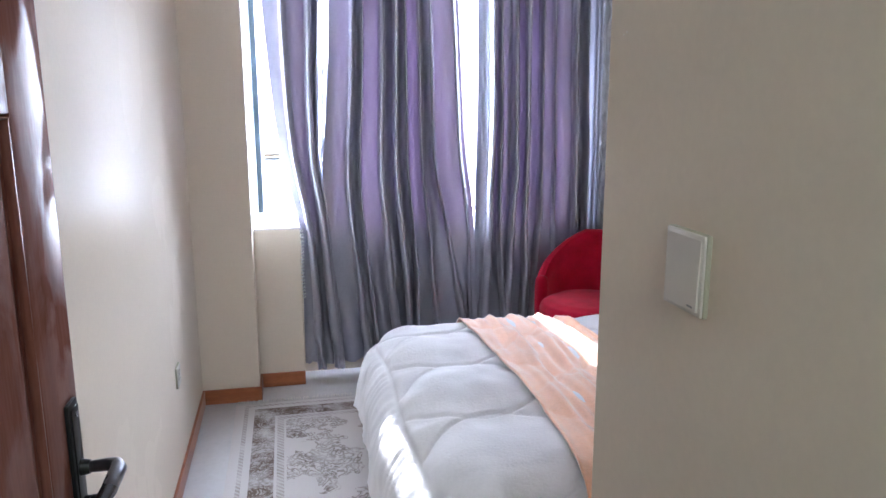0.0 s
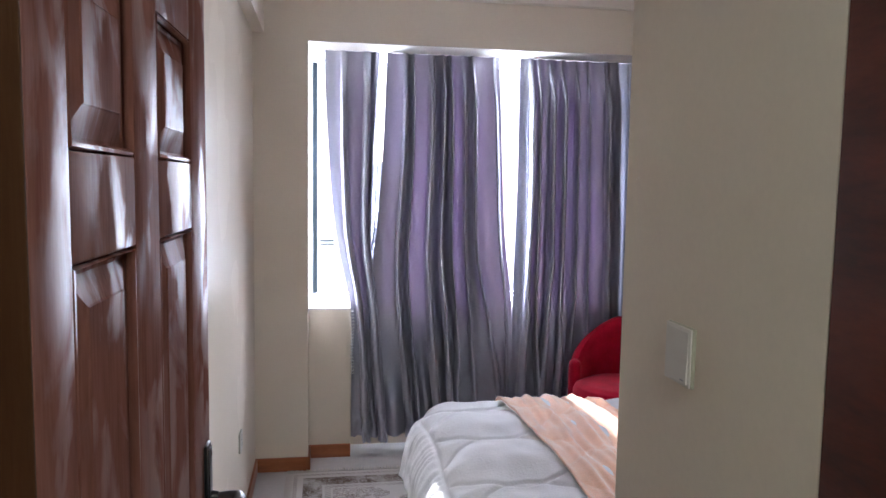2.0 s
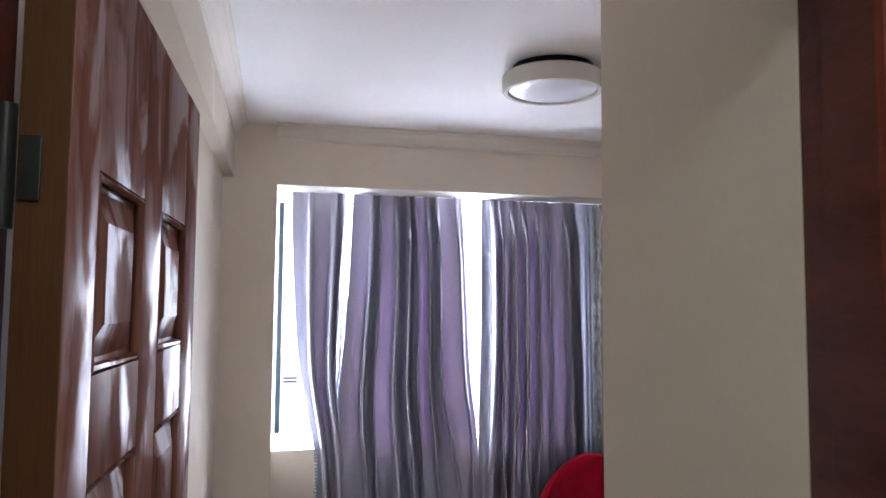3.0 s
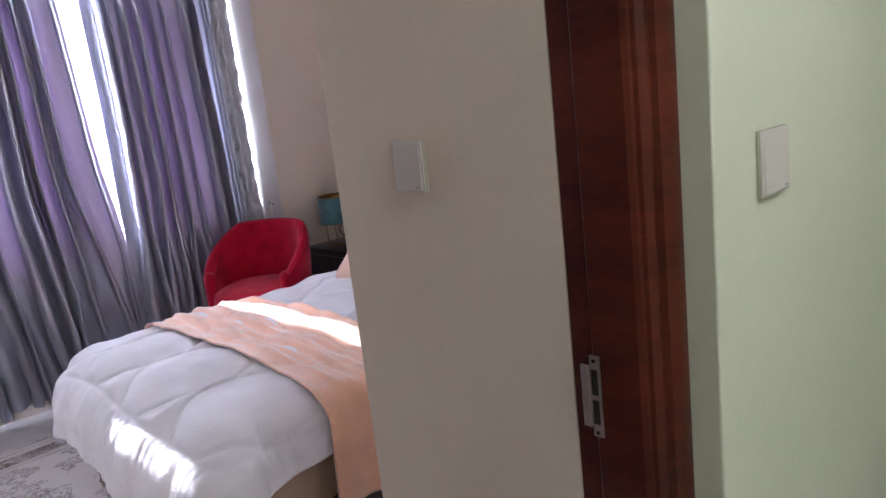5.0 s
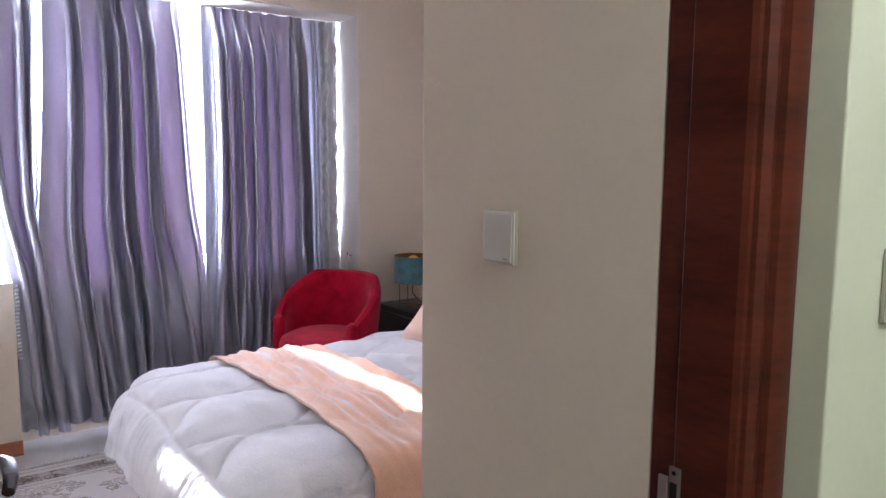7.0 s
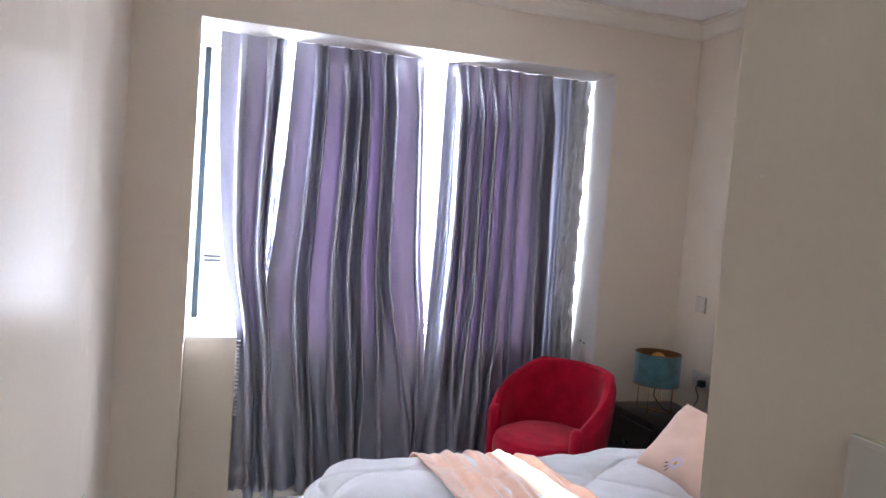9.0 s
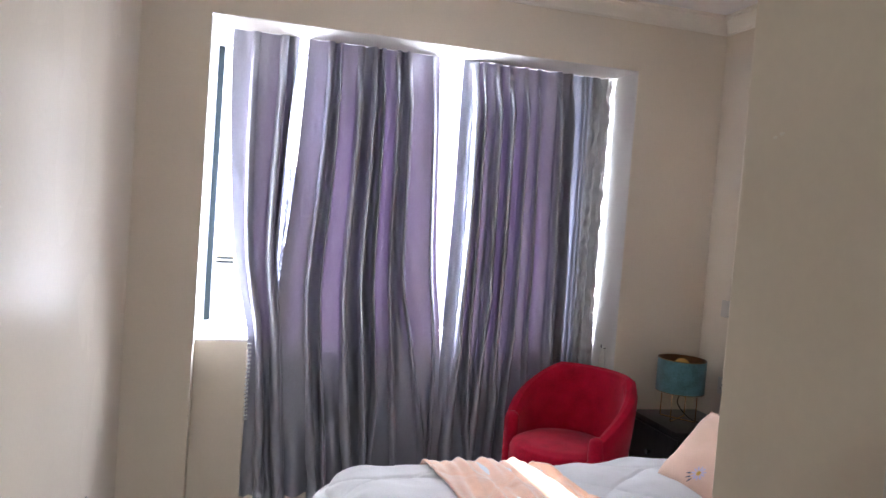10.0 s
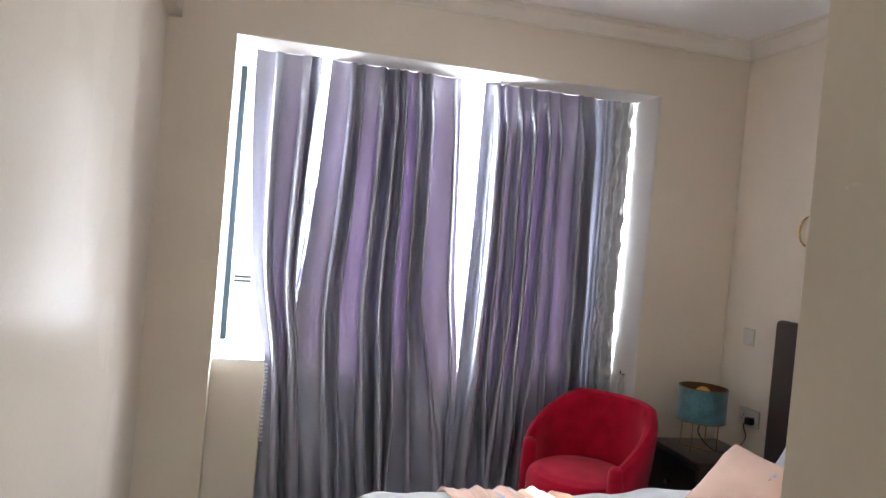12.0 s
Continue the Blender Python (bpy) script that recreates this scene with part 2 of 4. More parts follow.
    dark_oval = math_node("MULTIPLY", math_node("LESS_THAN", er, 1.0), math_node("MULTIPLY_ADD", orn, 0.5, 0.48))
    amt = math_node("MINIMUM", 1.15, math_node("MAXIMUM", amt, dark_oval))
    wear = n.new("ShaderNodeTexNoise")
    wear.inputs["Scale"].default_value, wear.inputs["Detail"].default_value = 9, 9
    ln.new(tc.outputs["Object"], wear.inputs["Vector"])
    amt = math_node("MULTIPLY", amt, math_node("MAXIMUM", 0.1, math_node("MULTIPLY_ADD", wear.outputs["Fac"], 3.0, -0.55)))
    mx = n.new("ShaderNodeMix")
    mx.data_type, mx.clamp_factor = "RGBA", True
    mx.inputs["A"].default_value, mx.inputs["B"].default_value = (0.58, 0.55, 0.52, 1), (0.155, 0.115, 0.09, 1)
    ln.new(amt, mx.inputs["Factor"])
    ln.new(mx.outputs["Result"], p.inputs["Base Color"])
    return m


def half_matt(m, gloss, uneven=0.0):
    """Worn finish: only this share of the surface still has its gloss, in brushed patches where uneven."""
    n, ln = m.node_tree.nodes, m.node_tree.links
    p, d, mx = n["Principled BSDF"], n.new("ShaderNodeBsdfDiffuse"), n.new("ShaderNodeMixShader")
    ln.new(p.inputs["Base Color"].links[0].from_socket, d.inputs["Color"])
    mx.inputs[0].default_value = gloss
    if uneven:
        tc, mp, q, r = n.new("ShaderNodeTexCoord"), n.new("ShaderNodeMapping"), n.new("ShaderNodeTexNoise"), n.new("ShaderNodeMapRange")
        mp.inputs["Scale"].default_value = (1, 1, 0.55)
        q.inputs["Scale"].default_value, q.inputs["Detail"].default_value, q.inputs["Distortion"].default_value = 9, 7, 0.9
        r.inputs["From Min"].default_value, r.inputs["From Max"].default_value = 0.47, 0.56
        r.inputs["To Min"].default_value, r.inputs["To Max"].default_value = gloss - uneven, gloss + uneven
        ln.new(tc.outputs["Object"], mp.inputs["Vector"])
        ln.new(mp.outputs[0], q.inputs["Vector"])
        ln.new(q.outputs["Fac"], r.inputs["Value"])
        ln.new(r.outputs[0], mx.inputs[0])
    ln.new(d.outputs[0], mx.inputs[1]), ln.new(p.outputs[0], mx.inputs[2])
    ln.new(mx.outputs[0], n["Material Output"].inputs["Surface"])


half_matt(CREAM, 0.36)
half_matt(MAHOG, 0.52, 0.46)
half_matt(REVEAL, 0.4)
OPAL, LIT, GLASS = diffuser_material(), lit_material(), glass_material()
CURTAIN = curtain_material("grey_purple_satin", (0.44, 0.45, 0.53), (0.46, 0.26, 0.60), 0.0044, rough=0.36)
SHEER = curtain_material("pale_thin_satin", (0.45, 0.46, 0.52), (0.62, 0.64, 0.80), 0.016)
LINING = curtain_material("silver_lining_satin", (0.45, 0.45, 0.45), (0.5, 0.5, 0.5), 0.006)


# ---- mesh helpers ----
def box(bm, x0, x1, y0, y1, z0, z1, bevel=0.0, seg=2):
    r = bmesh.ops.create_cube(bm, size=1.0)
    bmesh.ops.scale(bm, vec=(x1 - x0, y1 - y0, z1 - z0), verts=r["verts"])
    bmesh.ops.translate(bm, vec=((x0 + x1) / 2, (y0 + y1) / 2, (z0 + z1) / 2), verts=r["verts"])
    if bevel:
        es = {e for v in r["verts"] for e in v.link_edges}
        bmesh.ops.bevel(bm, geom=list(es), offset=bevel, segments=seg, profile=0.5, affect="EDGES")
    return bm


def boxes(*dims, bevel=0.0, seg=2):
    bm = bmesh.new()
    for d in dims:
        box(bm, *d, bevel=bevel, seg=seg)
    return bm


def tube(points, r, sides=8, closed=False, bm=None):
    """A round rod along a line of points."""
    bm = bm or bmesh.new()
    pts = [Vector(p) for p in points]
    rings = []
    for i, p in enumerate(pts):
        a = pts[i - 1] if (i or closed) else p
        b = pts[(i + 1) % len(pts)] if (i < len(pts) - 1 or closed) else p
        d = (b - a).normalized()
        s = d.orthogonal().normalized() if not rings else (rings[-1][1] - d * rings[-1][1].dot(d)).normalized()
        u = d.cross(s)
        rr = r(i / (len(pts) - 1)) if callable(r) else r
        rings.append(([bm.verts.new(p + s * math.cos(k * math.tau / sides) * rr + u * math.sin(k * math.tau / sides) * rr) for k in range(sides)], s))
    n = len(rings)
    for i in range(n if closed else n - 1):
        a, b = rings[i][0], rings[(i + 1) % n][0]
        for k in range(sides):
            bm.faces.new((a[k], a[(k + 1) % sides], b[(k + 1) % sides], b[k]))
    if not closed:
        bm.faces.new(rings[0][0][::-1]), bm.faces.new(rings[-1][0])
    return bm


def lathe(profile, centre, seg=48, bm=None):
    """A turned form: (radius, height) pairs about a vertical axis."""
    bm = bm or bmesh.new()
    cx, cy = centre
    cols = [[bm.verts.new((cx + r * math.cos(k * math.tau / seg), cy + r * math.sin(k * math.tau / seg), z)) for r, z in profile] for k in range(seg)]
    for k in range(seg):
        a, b = cols[k], cols[(k + 1) % seg]
        for i in range(len(profile) - 1):
            bm.faces.new((a[i], b[i], b[i + 1], a[i + 1]))
    return bm


def prism(profile, z0, z1, bm=None, axis="z"):
    """A plan outline drawn out along an axis."""
    bm = bm or bmesh.new()
    put = {"z": lambda p, q: (p[0], p[1], q), "x": lambda p, q: (q, p[0], p[1]), "y": lambda p, q: (p[0], q, p[1])}[axis]
    a, b = [bm.verts.new(put(p, z0)) for p in profile], [bm.verts.new(put(p, z1)) for p in profile]
    n = len(profile)
    for i in range(n):
        bm.faces.new((a[i], a[(i + 1) % n], b[(i + 1) % n], b[i]))
    bm.faces.new(a[::-1]), bm.faces.new(b)
    return bm


def sheet(f, nu, nv, bm=None):
    """A surface from f(u, v), u and v from 0 to 1."""
    bm = bm or bmesh.new()
    g = [[bm.verts.new(f(i / nu, j / nv)) for j in range(nv + 1)] for i in range(nu + 1)]
    for i in range(nu):
        for j in range(nv):
            bm.faces.new((g[i][j], g[i + 1][j], g[i + 1][j + 1], g[i][j + 1]))
    return bm


def mesh_object(name, bm, material, smooth=False, angle=40):
    bmesh.ops.recalc_face_normals(bm, faces=bm.faces)
    me = bpy.data.meshes.new(name)
    bm.to_mesh(me)
    bm.free()
    me.materials.append(material)
    if smooth:
        me.shade_smooth()
        me.set_sharp_from_angle(angle=radians(angle))
    return new(name, me)


def part(name, bm, material, parent, label="", smooth=False, angle=40):
    ob = mesh_object(name, bm, material, smooth, angle)
    ob.parent = parent
    if parent is not None:
        ob.matrix_parent_inverse = Matrix.Translation(parent.location).inverted() if parent.parent is None else Matrix()
    if label:
        tagged(ob, label)
    return ob


def thing(name, at, label, category, group=""):
    ob = new(name)
    ob.location = at
    ob.empty_display_size = 0.1
    return tagged(ob, label, category, group)


def structure(name, bm, material, label, category, smooth=False):
    return tagged(mesh_object(name, bm, material, smooth), label, category, kind="structure")


def solo(name, bm, material, label, category, group="", smooth=True, angle=40):
    return tagged(mesh_object(name, bm, material, smooth, angle), label, category, group)


def wobble(x, y, z, s, a):
    return a * noise.noise(Vector((x * s, y * s, z * s)))


def smooth01(v):
    v = max(0.0, min(1.0, v))
    return v * v * (3 - 2 * v)

# ---- plan ----
LEFT, RIGHT, WIN, HALL, EDGE = -0.519, 2.345, 3.701, 0.36, 0.877
GREENY, INNER, CEILZ, HEAD, SILL = 0.165, 0.350, 2.665, 2.339, 0.877
RL, RR, STUBY, STUBX, PARA, GLZ, OUT = -0.236, 1.845, 3.883, 0.004, 4.07, 4.31, 4.41
CORR_L, CORR_R, CORR_B, STEP = -2.3, 2.46, -1.35, 0.030

# ---- structure ----
structure("floor", boxes((CORR_L - 0.2, CORR_R + 0.3, CORR_B - 0.2, OUT, -0.15, 0.0)), FLOOR, "pale grey polished stone tile floor", "floor")
# STEP lifts this floor so its skirting fits the camera's view.
structure("floor_corridor", boxes((CORR_L, CORR_R, CORR_B, 0.236, 0.0, STEP), bevel=0.002), FLOOR, "pale polished corridor floor, raised a little to fit the camera's view", "floor")
structure("ceiling", boxes((CORR_L - 0.2, CORR_R + 0.3, CORR_B - 0.2, OUT, CEILZ, CEILZ + 0.15)), CEIL, "smooth white painted plaster ceiling", "ceiling")
structure("wall_left", boxes((LEFT - 0.16, LEFT, INNER, WIN, 0, CEILZ)), CREAM, "cream painted wall with a soft gloss", "wall")
structure("beam", boxes((LEFT, LEFT + 0.058, INNER, WIN, 2.368, CEILZ)), CREAM, "cream painted downstand beam along the wall", "beam")
structure("wall_right", boxes((RIGHT, RIGHT + 0.16, EDGE - 0.1, WIN, 0, CEILZ)), CREAM, "cream painted wall behind the headboard", "wall")
structure("wall_hall", boxes((HALL, RIGHT, INNER, EDGE, 0, CEILZ), bevel=0.002), CREAM, "cream painted wall beside the bedroom entry", "wall")
structure("wall_window", boxes((LEFT - 0.16, RL, WIN, OUT, 0, CEILZ), (RR, RIGHT + 0.16, WIN, OUT, 0, CEILZ), (RL, RR, WIN, OUT, HEAD, CEILZ)), CREAM,
          "cream painted window wall with a deep recess", "wall")
structure("parapet", boxes((RL, RR, PARA, OUT, 0, SILL - 0.01)), CREAM, "cream painted wall below the window", "wall")
structure("pier_stub", boxes((RL, STUBX, STUBY, PARA, 0, SILL - 0.01), bevel=0.003), CREAM, "low cream painted masonry stub under the sill", "wall")
structure("wall_corridor", boxes((0.433, CORR_R, GREENY, INNER, 0, CEILZ), bevel=0.003), GREEN, "pale green painted corridor wall", "wall")
structure("wall_corridor_far", boxes((CORR_L, -0.466, GREENY, 0.205, 0, CEILZ), (CORR_L, -0.521, 0.205, INNER, 0, CEILZ)), GREEN, "pale green painted corridor wall beside the door", "wall")
structure("wall_over_door", boxes((-0.466, 0.433, GREENY, INNER, 2.13, CEILZ)), GREEN, "pale green painted wall above the door", "wall")
structure("wall_over_door_room", boxes((LEFT, HALL, INNER, INNER + 0.006, 2.13, CEILZ)), CREAM, "cream painted room side above the door", "wall")
structure("wall_corridor_end", boxes((CORR_R, CORR_R + 0.15, CORR_B, INNER, 0, CEILZ)), GREEN, "pale green painted end wall", "wall")
structure("wall_corridor_start", boxes((CORR_L - 0.15, CORR_L, CORR_B, INNER, 0, CEILZ)), GREEN, "pale green painted end wall", "wall")
structure("wall_corridor_back", boxes((CORR_L, CORR_R, CORR_B - 0.15, CORR_B, 0, CEILZ)), GREEN, "pale green painted corridor wall", "wall")


def recess_lining():
    """White-painted head and cheeks of the window recess."""
    t = 0.004
    return boxes((RL, RR, WIN + 0.004, GLZ, HEAD - t, HEAD), (RR - t, RR, WIN + 0.004, GLZ, 0, HEAD - t), (RL, RL + t, WIN + 0.004, GLZ, SILL, HEAD - t))


structure("window_reveal", recess_lining(), REVEAL, "white painted window head and cheeks", "reveal")
structure("sill", boxes((RL + 0.004, STUBX, STUBY - 0.002, PARA - 0.004, SILL - 0.01, SILL), (RL + 0.004, RR - 0.004, PARA - 0.004, GLZ, SILL - 0.01, SILL)), REVEAL, "deep white painted window sill", "window sill")


def cornice(length_axis, a0, a1, wall, sign, top):
    """Stepped plaster cove along a wall."""
    prof = [(0, top), (0, top - 0.105), (0.010, top - 0.105), (0.012, top - 0.092), (0.022, top - 0.085), (0.030, top - 0.062), (0.048, top - 0.040), (0.066, top - 0.030), (0.070, top - 0.018), (0.088, top - 0.014), (0.090, top)]
    prof = [(wall + sign * p * 0.8, top - (top - z) * 0.8) for p, z in prof]
    return prism(prof, a0, a1, axis=length_axis)


structure("cornice_window", cornice("x", RL - 0.004, RIGHT, WIN, -1, CEILZ), TRIMW, "white moulded plaster cornice", "cornice", True)
structure("cornice_right", cornice("y", EDGE, WIN, RIGHT, -1, CEILZ), TRIMW, "white moulded plaster cornice", "cornice", True)
structure("cornice_beam", cornice("y", INNER + 0.006, WIN, LEFT + 0.058, 1, CEILZ), TRIMW, "white moulded plaster cornice", "cornice", True)
structure("cornice_hall", cornice("x", HALL, RIGHT, EDGE, 1, CEILZ), TRIMW, "white moulded plaster cornice", "cornice", True)


def skirting(name, x0, x1, y0, y1, h, material, z=0.0):
    return structure(name, boxes((x0, x1, y0, y1, z, z + h), bevel=0.003), material, "orange brown wooden skirting board", "skirting")


skirting("baseboard_left", LEFT, LEFT + 0.012, INNER + 0.006, WIN - 0.012, 0.078, SKIRT)
skirting("baseboard_pier", LEFT, RL + 0.012, WIN - 0.012, WIN, 0.078, SKIRT)
skirting("baseboard_return", RL, RL + 0.012, WIN, STUBY - 0.012, 0.078, SKIRT)
skirting("baseboard_stub", RL, STUBX, STUBY - 0.012, STUBY, 0.078, SKIRT)
skirting("baseboard_right", RIGHT - 0.012, RIGHT, EDGE, WIN, 0.078, SKIRT)
skirting("baseboard_corner", RR, RIGHT - 0.012, WIN - 0.012, WIN, 0.078, SKIRT)
skirting("baseboard_hall", HALL - 0.012, HALL, INNER + 0.004, EDGE, 0.078, SKIRT)
skirting("baseboard_corridor", 0.437, CORR_R, GREENY - 0.012, GREENY, 0.092, SKIRT_G, STEP)
skirting("baseboard_corridor_end", CORR_R - 0.012, CORR_R, CORR_B, GREENY - 0.012, 0.092, SKIRT_G, STEP)
skirting("baseboard_corridor_far", CORR_L, -0.468, GREENY - 0.012, GREENY, 0.092, SKIRT_G, STEP)


# ---- door frame ----
def door_frame():
    """Moulded hardwood lining: a rebated jamb face and a stepped front."""
    prof = [(0.432, 0.348), (0.3595, 0.348), (0.3595, 0.314), (0.357, 0.311), (0.357, 0.238), (0.361, 0.231), (0.367, 0.230), (0.369, 0.224), (0.380, 0.218), (0.388, 0.219),
            (0.391, 0.211), (0.404, 0.207), (0.424, 0.206), (0.432, 0.209)]
    frame_ob = thing("door_frame", (0.0, 0.28, 0), "dark red varnished hardwood door frame", "door frame")
    jr = part("jamb", prism(prof, 0, 2.13), FRAMEW, frame_ob, smooth=True, angle=25)
    part("jamb", prism([(-0.087 - x, y) for x, y in prof], 0, 2.13), FRAMEW, frame_ob, smooth=True, angle=25)
    part("head", prism([(0.348, 2.128), (0.348, 2.075), (0.314, 2.075), (0.311, 2.066), (0.238, 2.066), (0.231, 2.070), (0.219, 2.085), (0.207, 2.10), (0.207, 2.128)], -0.444, 0.357, axis="x"), FRAMEW, frame_ob, smooth=True, angle=25)
    plate = part("strike_plate", boxes((0.3535, 0.3575, 0.300, 0.3165, 0.982, 1.104), bevel=0.001), STEEL, jr, "scratched steel strike plate")
    part("strike_lip", boxes((0.350, 0.3545, 0.3165, 0.330, 0.996, 1.090), bevel=0.0015), STEEL, jr, "bent steel latch lip")
    part("latch_hole_shade", boxes((0.3528, 0.3538, 0.3035, 0.314, 1.046, 1.084)), HOLE, jr, "near-black slab for the shade in the latch mortise")
    part("bolt_hole_shade", boxes((0.3528, 0.3538, 0.3035, 0.314, 1.002, 1.038)), HOLE, jr, "near-black slab for the shade in the bolt mortise")
    for z in (0.989, 1.097):
        part("screw", lathe([(0.0, 0.0), (0.0028, 0.0), (0.0028, 0.0012), (0.0, 0.0014)], (0, 0), 10), BLACKMET, jr).matrix_basis = pose(0.3535, 0.3085, z, 0, -90, 0)
    return frame_ob


door_frame()


# ---- door leaf ----
def raised_panel(y0, y1, z0, z1, xf, depth=0.030):
    """A sunk groove, a bevelled slope and a flat raised field, on both faces of the leaf."""
    bm = bmesh.new()
    xm = xf - 0.021
    for s in (1, -1):
        lv = [(0.0, xm + s * 0.010), (0.010, xm + s * 0.009), (0.014, xm + s * 0.008), (0.046, xm + s * 0.0175), (0.048, xm + s * 0.019)]
        prev = None
        for inset, x in lv:
            ring = [bm.verts.new((x, y0 + inset, z0 + inset)), bm.verts.new((x, y1 - inset, z0 + inset)), bm.verts.new((x, y1 - inset, z1 - inset)), bm.verts.new((x, y0 + inset, z1 - inset))]
            if prev:
                for k in range(4):
                    bm.faces.new((prev[k], prev[(k + 1) % 4], ring[(k + 1) % 4], ring[k]))
            prev = ring
        bm.faces.new(prev)
    return bm


def panel_mould(y0, y1, z0, z1, xf):
    """Small rounded bead round a panel opening."""
    bm = bmesh.new()
    for s, x in ((1, xf - 0.006), (-1, xf - 0.036)):
        c = [(x, y0 + 0.005, z0 + 0.005), (x, y1 - 0.005, z0 + 0.005), (x, y1 - 0.005, z1 - 0.005), (x, y0 + 0.005, z1 - 0.005)]
        tube(c, 0.0065, 6, closed=True, bm=bm)
    return bm


def room_door():
    xf, y0, y1, z0, z1 = -0.388, 0.312, 1.085, 0.012, 2.062
    d = thing("door_1", (xf - 0.02, y0, z0), "open panelled mahogany bedroom door with glossy varnish", "door")
    x0 = xf - 0.042
    rows = [(0.20, 0.62), (0.76, 1.525), (1.632, 1.832)]
    cols = [(0.405, 0.620), (0.735, 0.955)]
    for a, b in ((y0, cols[0][0]), (cols[0][1], cols[1][0]), (cols[1][1], y1)):
        part("stile", boxes((x0, xf, a, b, z0, z1), bevel=0.003), MAHOG, d, smooth=True)
    zs = [z0] + [v for r in rows for v in r] + [z1]
    for a, b in zip(zs[0::2], zs[1::2]):
        for c in cols:
            part("rail", boxes((x0 + 0.001, xf - 0.001, c[0] - 0.004, c[1] + 0.004, a, b), bevel=0.002), MAHOG, d, smooth=True)
    for r in rows:
        for c in cols:
            q = part("panel", raised_panel(c[0], c[1], r[0], r[1], xf), MAHOG, d)
            part("bead", panel_mould(c[0], c[1], r[0], r[1], xf), MAHOG, q, smooth=True, angle=60)
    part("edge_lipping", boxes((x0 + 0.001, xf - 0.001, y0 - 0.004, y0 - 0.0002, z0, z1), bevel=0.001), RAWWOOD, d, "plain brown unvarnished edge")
    for z in (1.815, 1.05, 0.25):
        h = part("hinge", tube([(x0 - 0.006, y0 - 0.012, z - 0.052), (x0 - 0.006, y0 - 0.012, z + 0.052)], 0.009, 12), BLACKMET, d, "dark steel butt hinge", smooth=True)
        part("hinge_plate", boxes((x0 + 0.004, x0 + 0.021, y0 - 0.0075, y0 - 0.0042, z - 0.028, z + 0.028), bevel=0.001), BLACKMET, h)
        part("hinge_plate", boxes((x0 - 0.028, x0 - 0.004, y0 - 0.016, y0 - 0.013, z - 0.036, z + 0.036), bevel=0.001), BLACKMET, h)
        for k in (-0.018, 0.018):
            part("knuckle_gap", tube([(x0 - 0.006, y0 - 0.012, z + k - 0.001), (x0 - 0.006, y0 - 0.012, z + k + 0.001)], 0.0079, 12), HOLE, h)
    # lock furniture near the free edge
    yc = 1.042
    pl = part("handle_plate", boxes((xf, xf + 0.007, yc - 0.021, yc + 0.021, 0.886, 1.122), bevel=0.003), BLACKMET, d, "aged black metal backplate", smooth=True)
    part("plate_rim", boxes((xf + 0.007, xf + 0.0095, yc - 0.015, yc + 0.015, 0.894, 1.114), bevel=0.002), BLACKMET, pl, smooth=True)
    part("rosette", tube([(xf + 0.007, yc, 1.020), (xf + 0.022, yc, 1.020)], lambda u: 0.013 - 0.003 * u, 16), BLACKMET, pl, smooth=True)
    arm = [(xf + 0.020, yc, 1.020), (xf + 0.045, yc, 1.021), (xf + 0.058, yc - 0.004, 1.022), (xf + 0.064, yc - 0.016, 1.022), (xf + 0.064, yc - 0.040, 1.021), (xf + 0.063, yc - 0.070, 1.017), (xf + 0.060, yc - 0.088, 1.014), (xf + 0.057, yc - 0.098, 1.010)]
    part("lever", tube(arm, lambda u: 0.0085 + 0.003 * math.sin(u * 3.0), 12), LEVER, d, "worn grey metal lever", smooth=True, angle=60)
    part("cylinder", tube([(xf + 0.007, yc, 0.966), (xf + 0.018, yc, 0.966)], 0.0085, 16), BLACKMET, pl, smooth=True)
    part("thumb_turn", boxes((xf + 0.018, xf + 0.044, yc - 0.010, yc + 0.002, 0.955, 0.977), bevel=0.004), BLACKMET, pl, smooth=True)
    part("plate_screw", tube([(xf + 0.0095, yc, 1.103), (xf + 0.0115, yc, 1.103)], 0.004, 10), CHROME, pl)
    key = part("key_ring", tube([(xf + 0.040 + 0.011 * math.cos(a), yc - 0.004, 0.948 + 0.011 * math.sin(a)) for a in np.linspace(0, math.tau, 20)[:-1]], 0.0012, 6, closed=True), CHROME, d, smooth=True)
    part("key", boxes((xf + 0.029, xf + 0.052, yc - 0.0055, yc - 0.0025, 0.916, 0.938), (xf + 0.036, xf + 0.045, yc - 0.0055, yc - 0.0025, 0.866, 0.913), (xf + 0.045, xf + 0.049, yc - 0.0055, yc - 0.0025, 0.872, 0.880), (xf + 0.045, xf + 0.048, yc - 0.0055, yc - 0.0025, 0.886, 0.892), bevel=0.001), BLACKMET, key, "dark metal key")
    d.rotation_euler = (0, 0, radians(-1.6))
    return d


room_door()


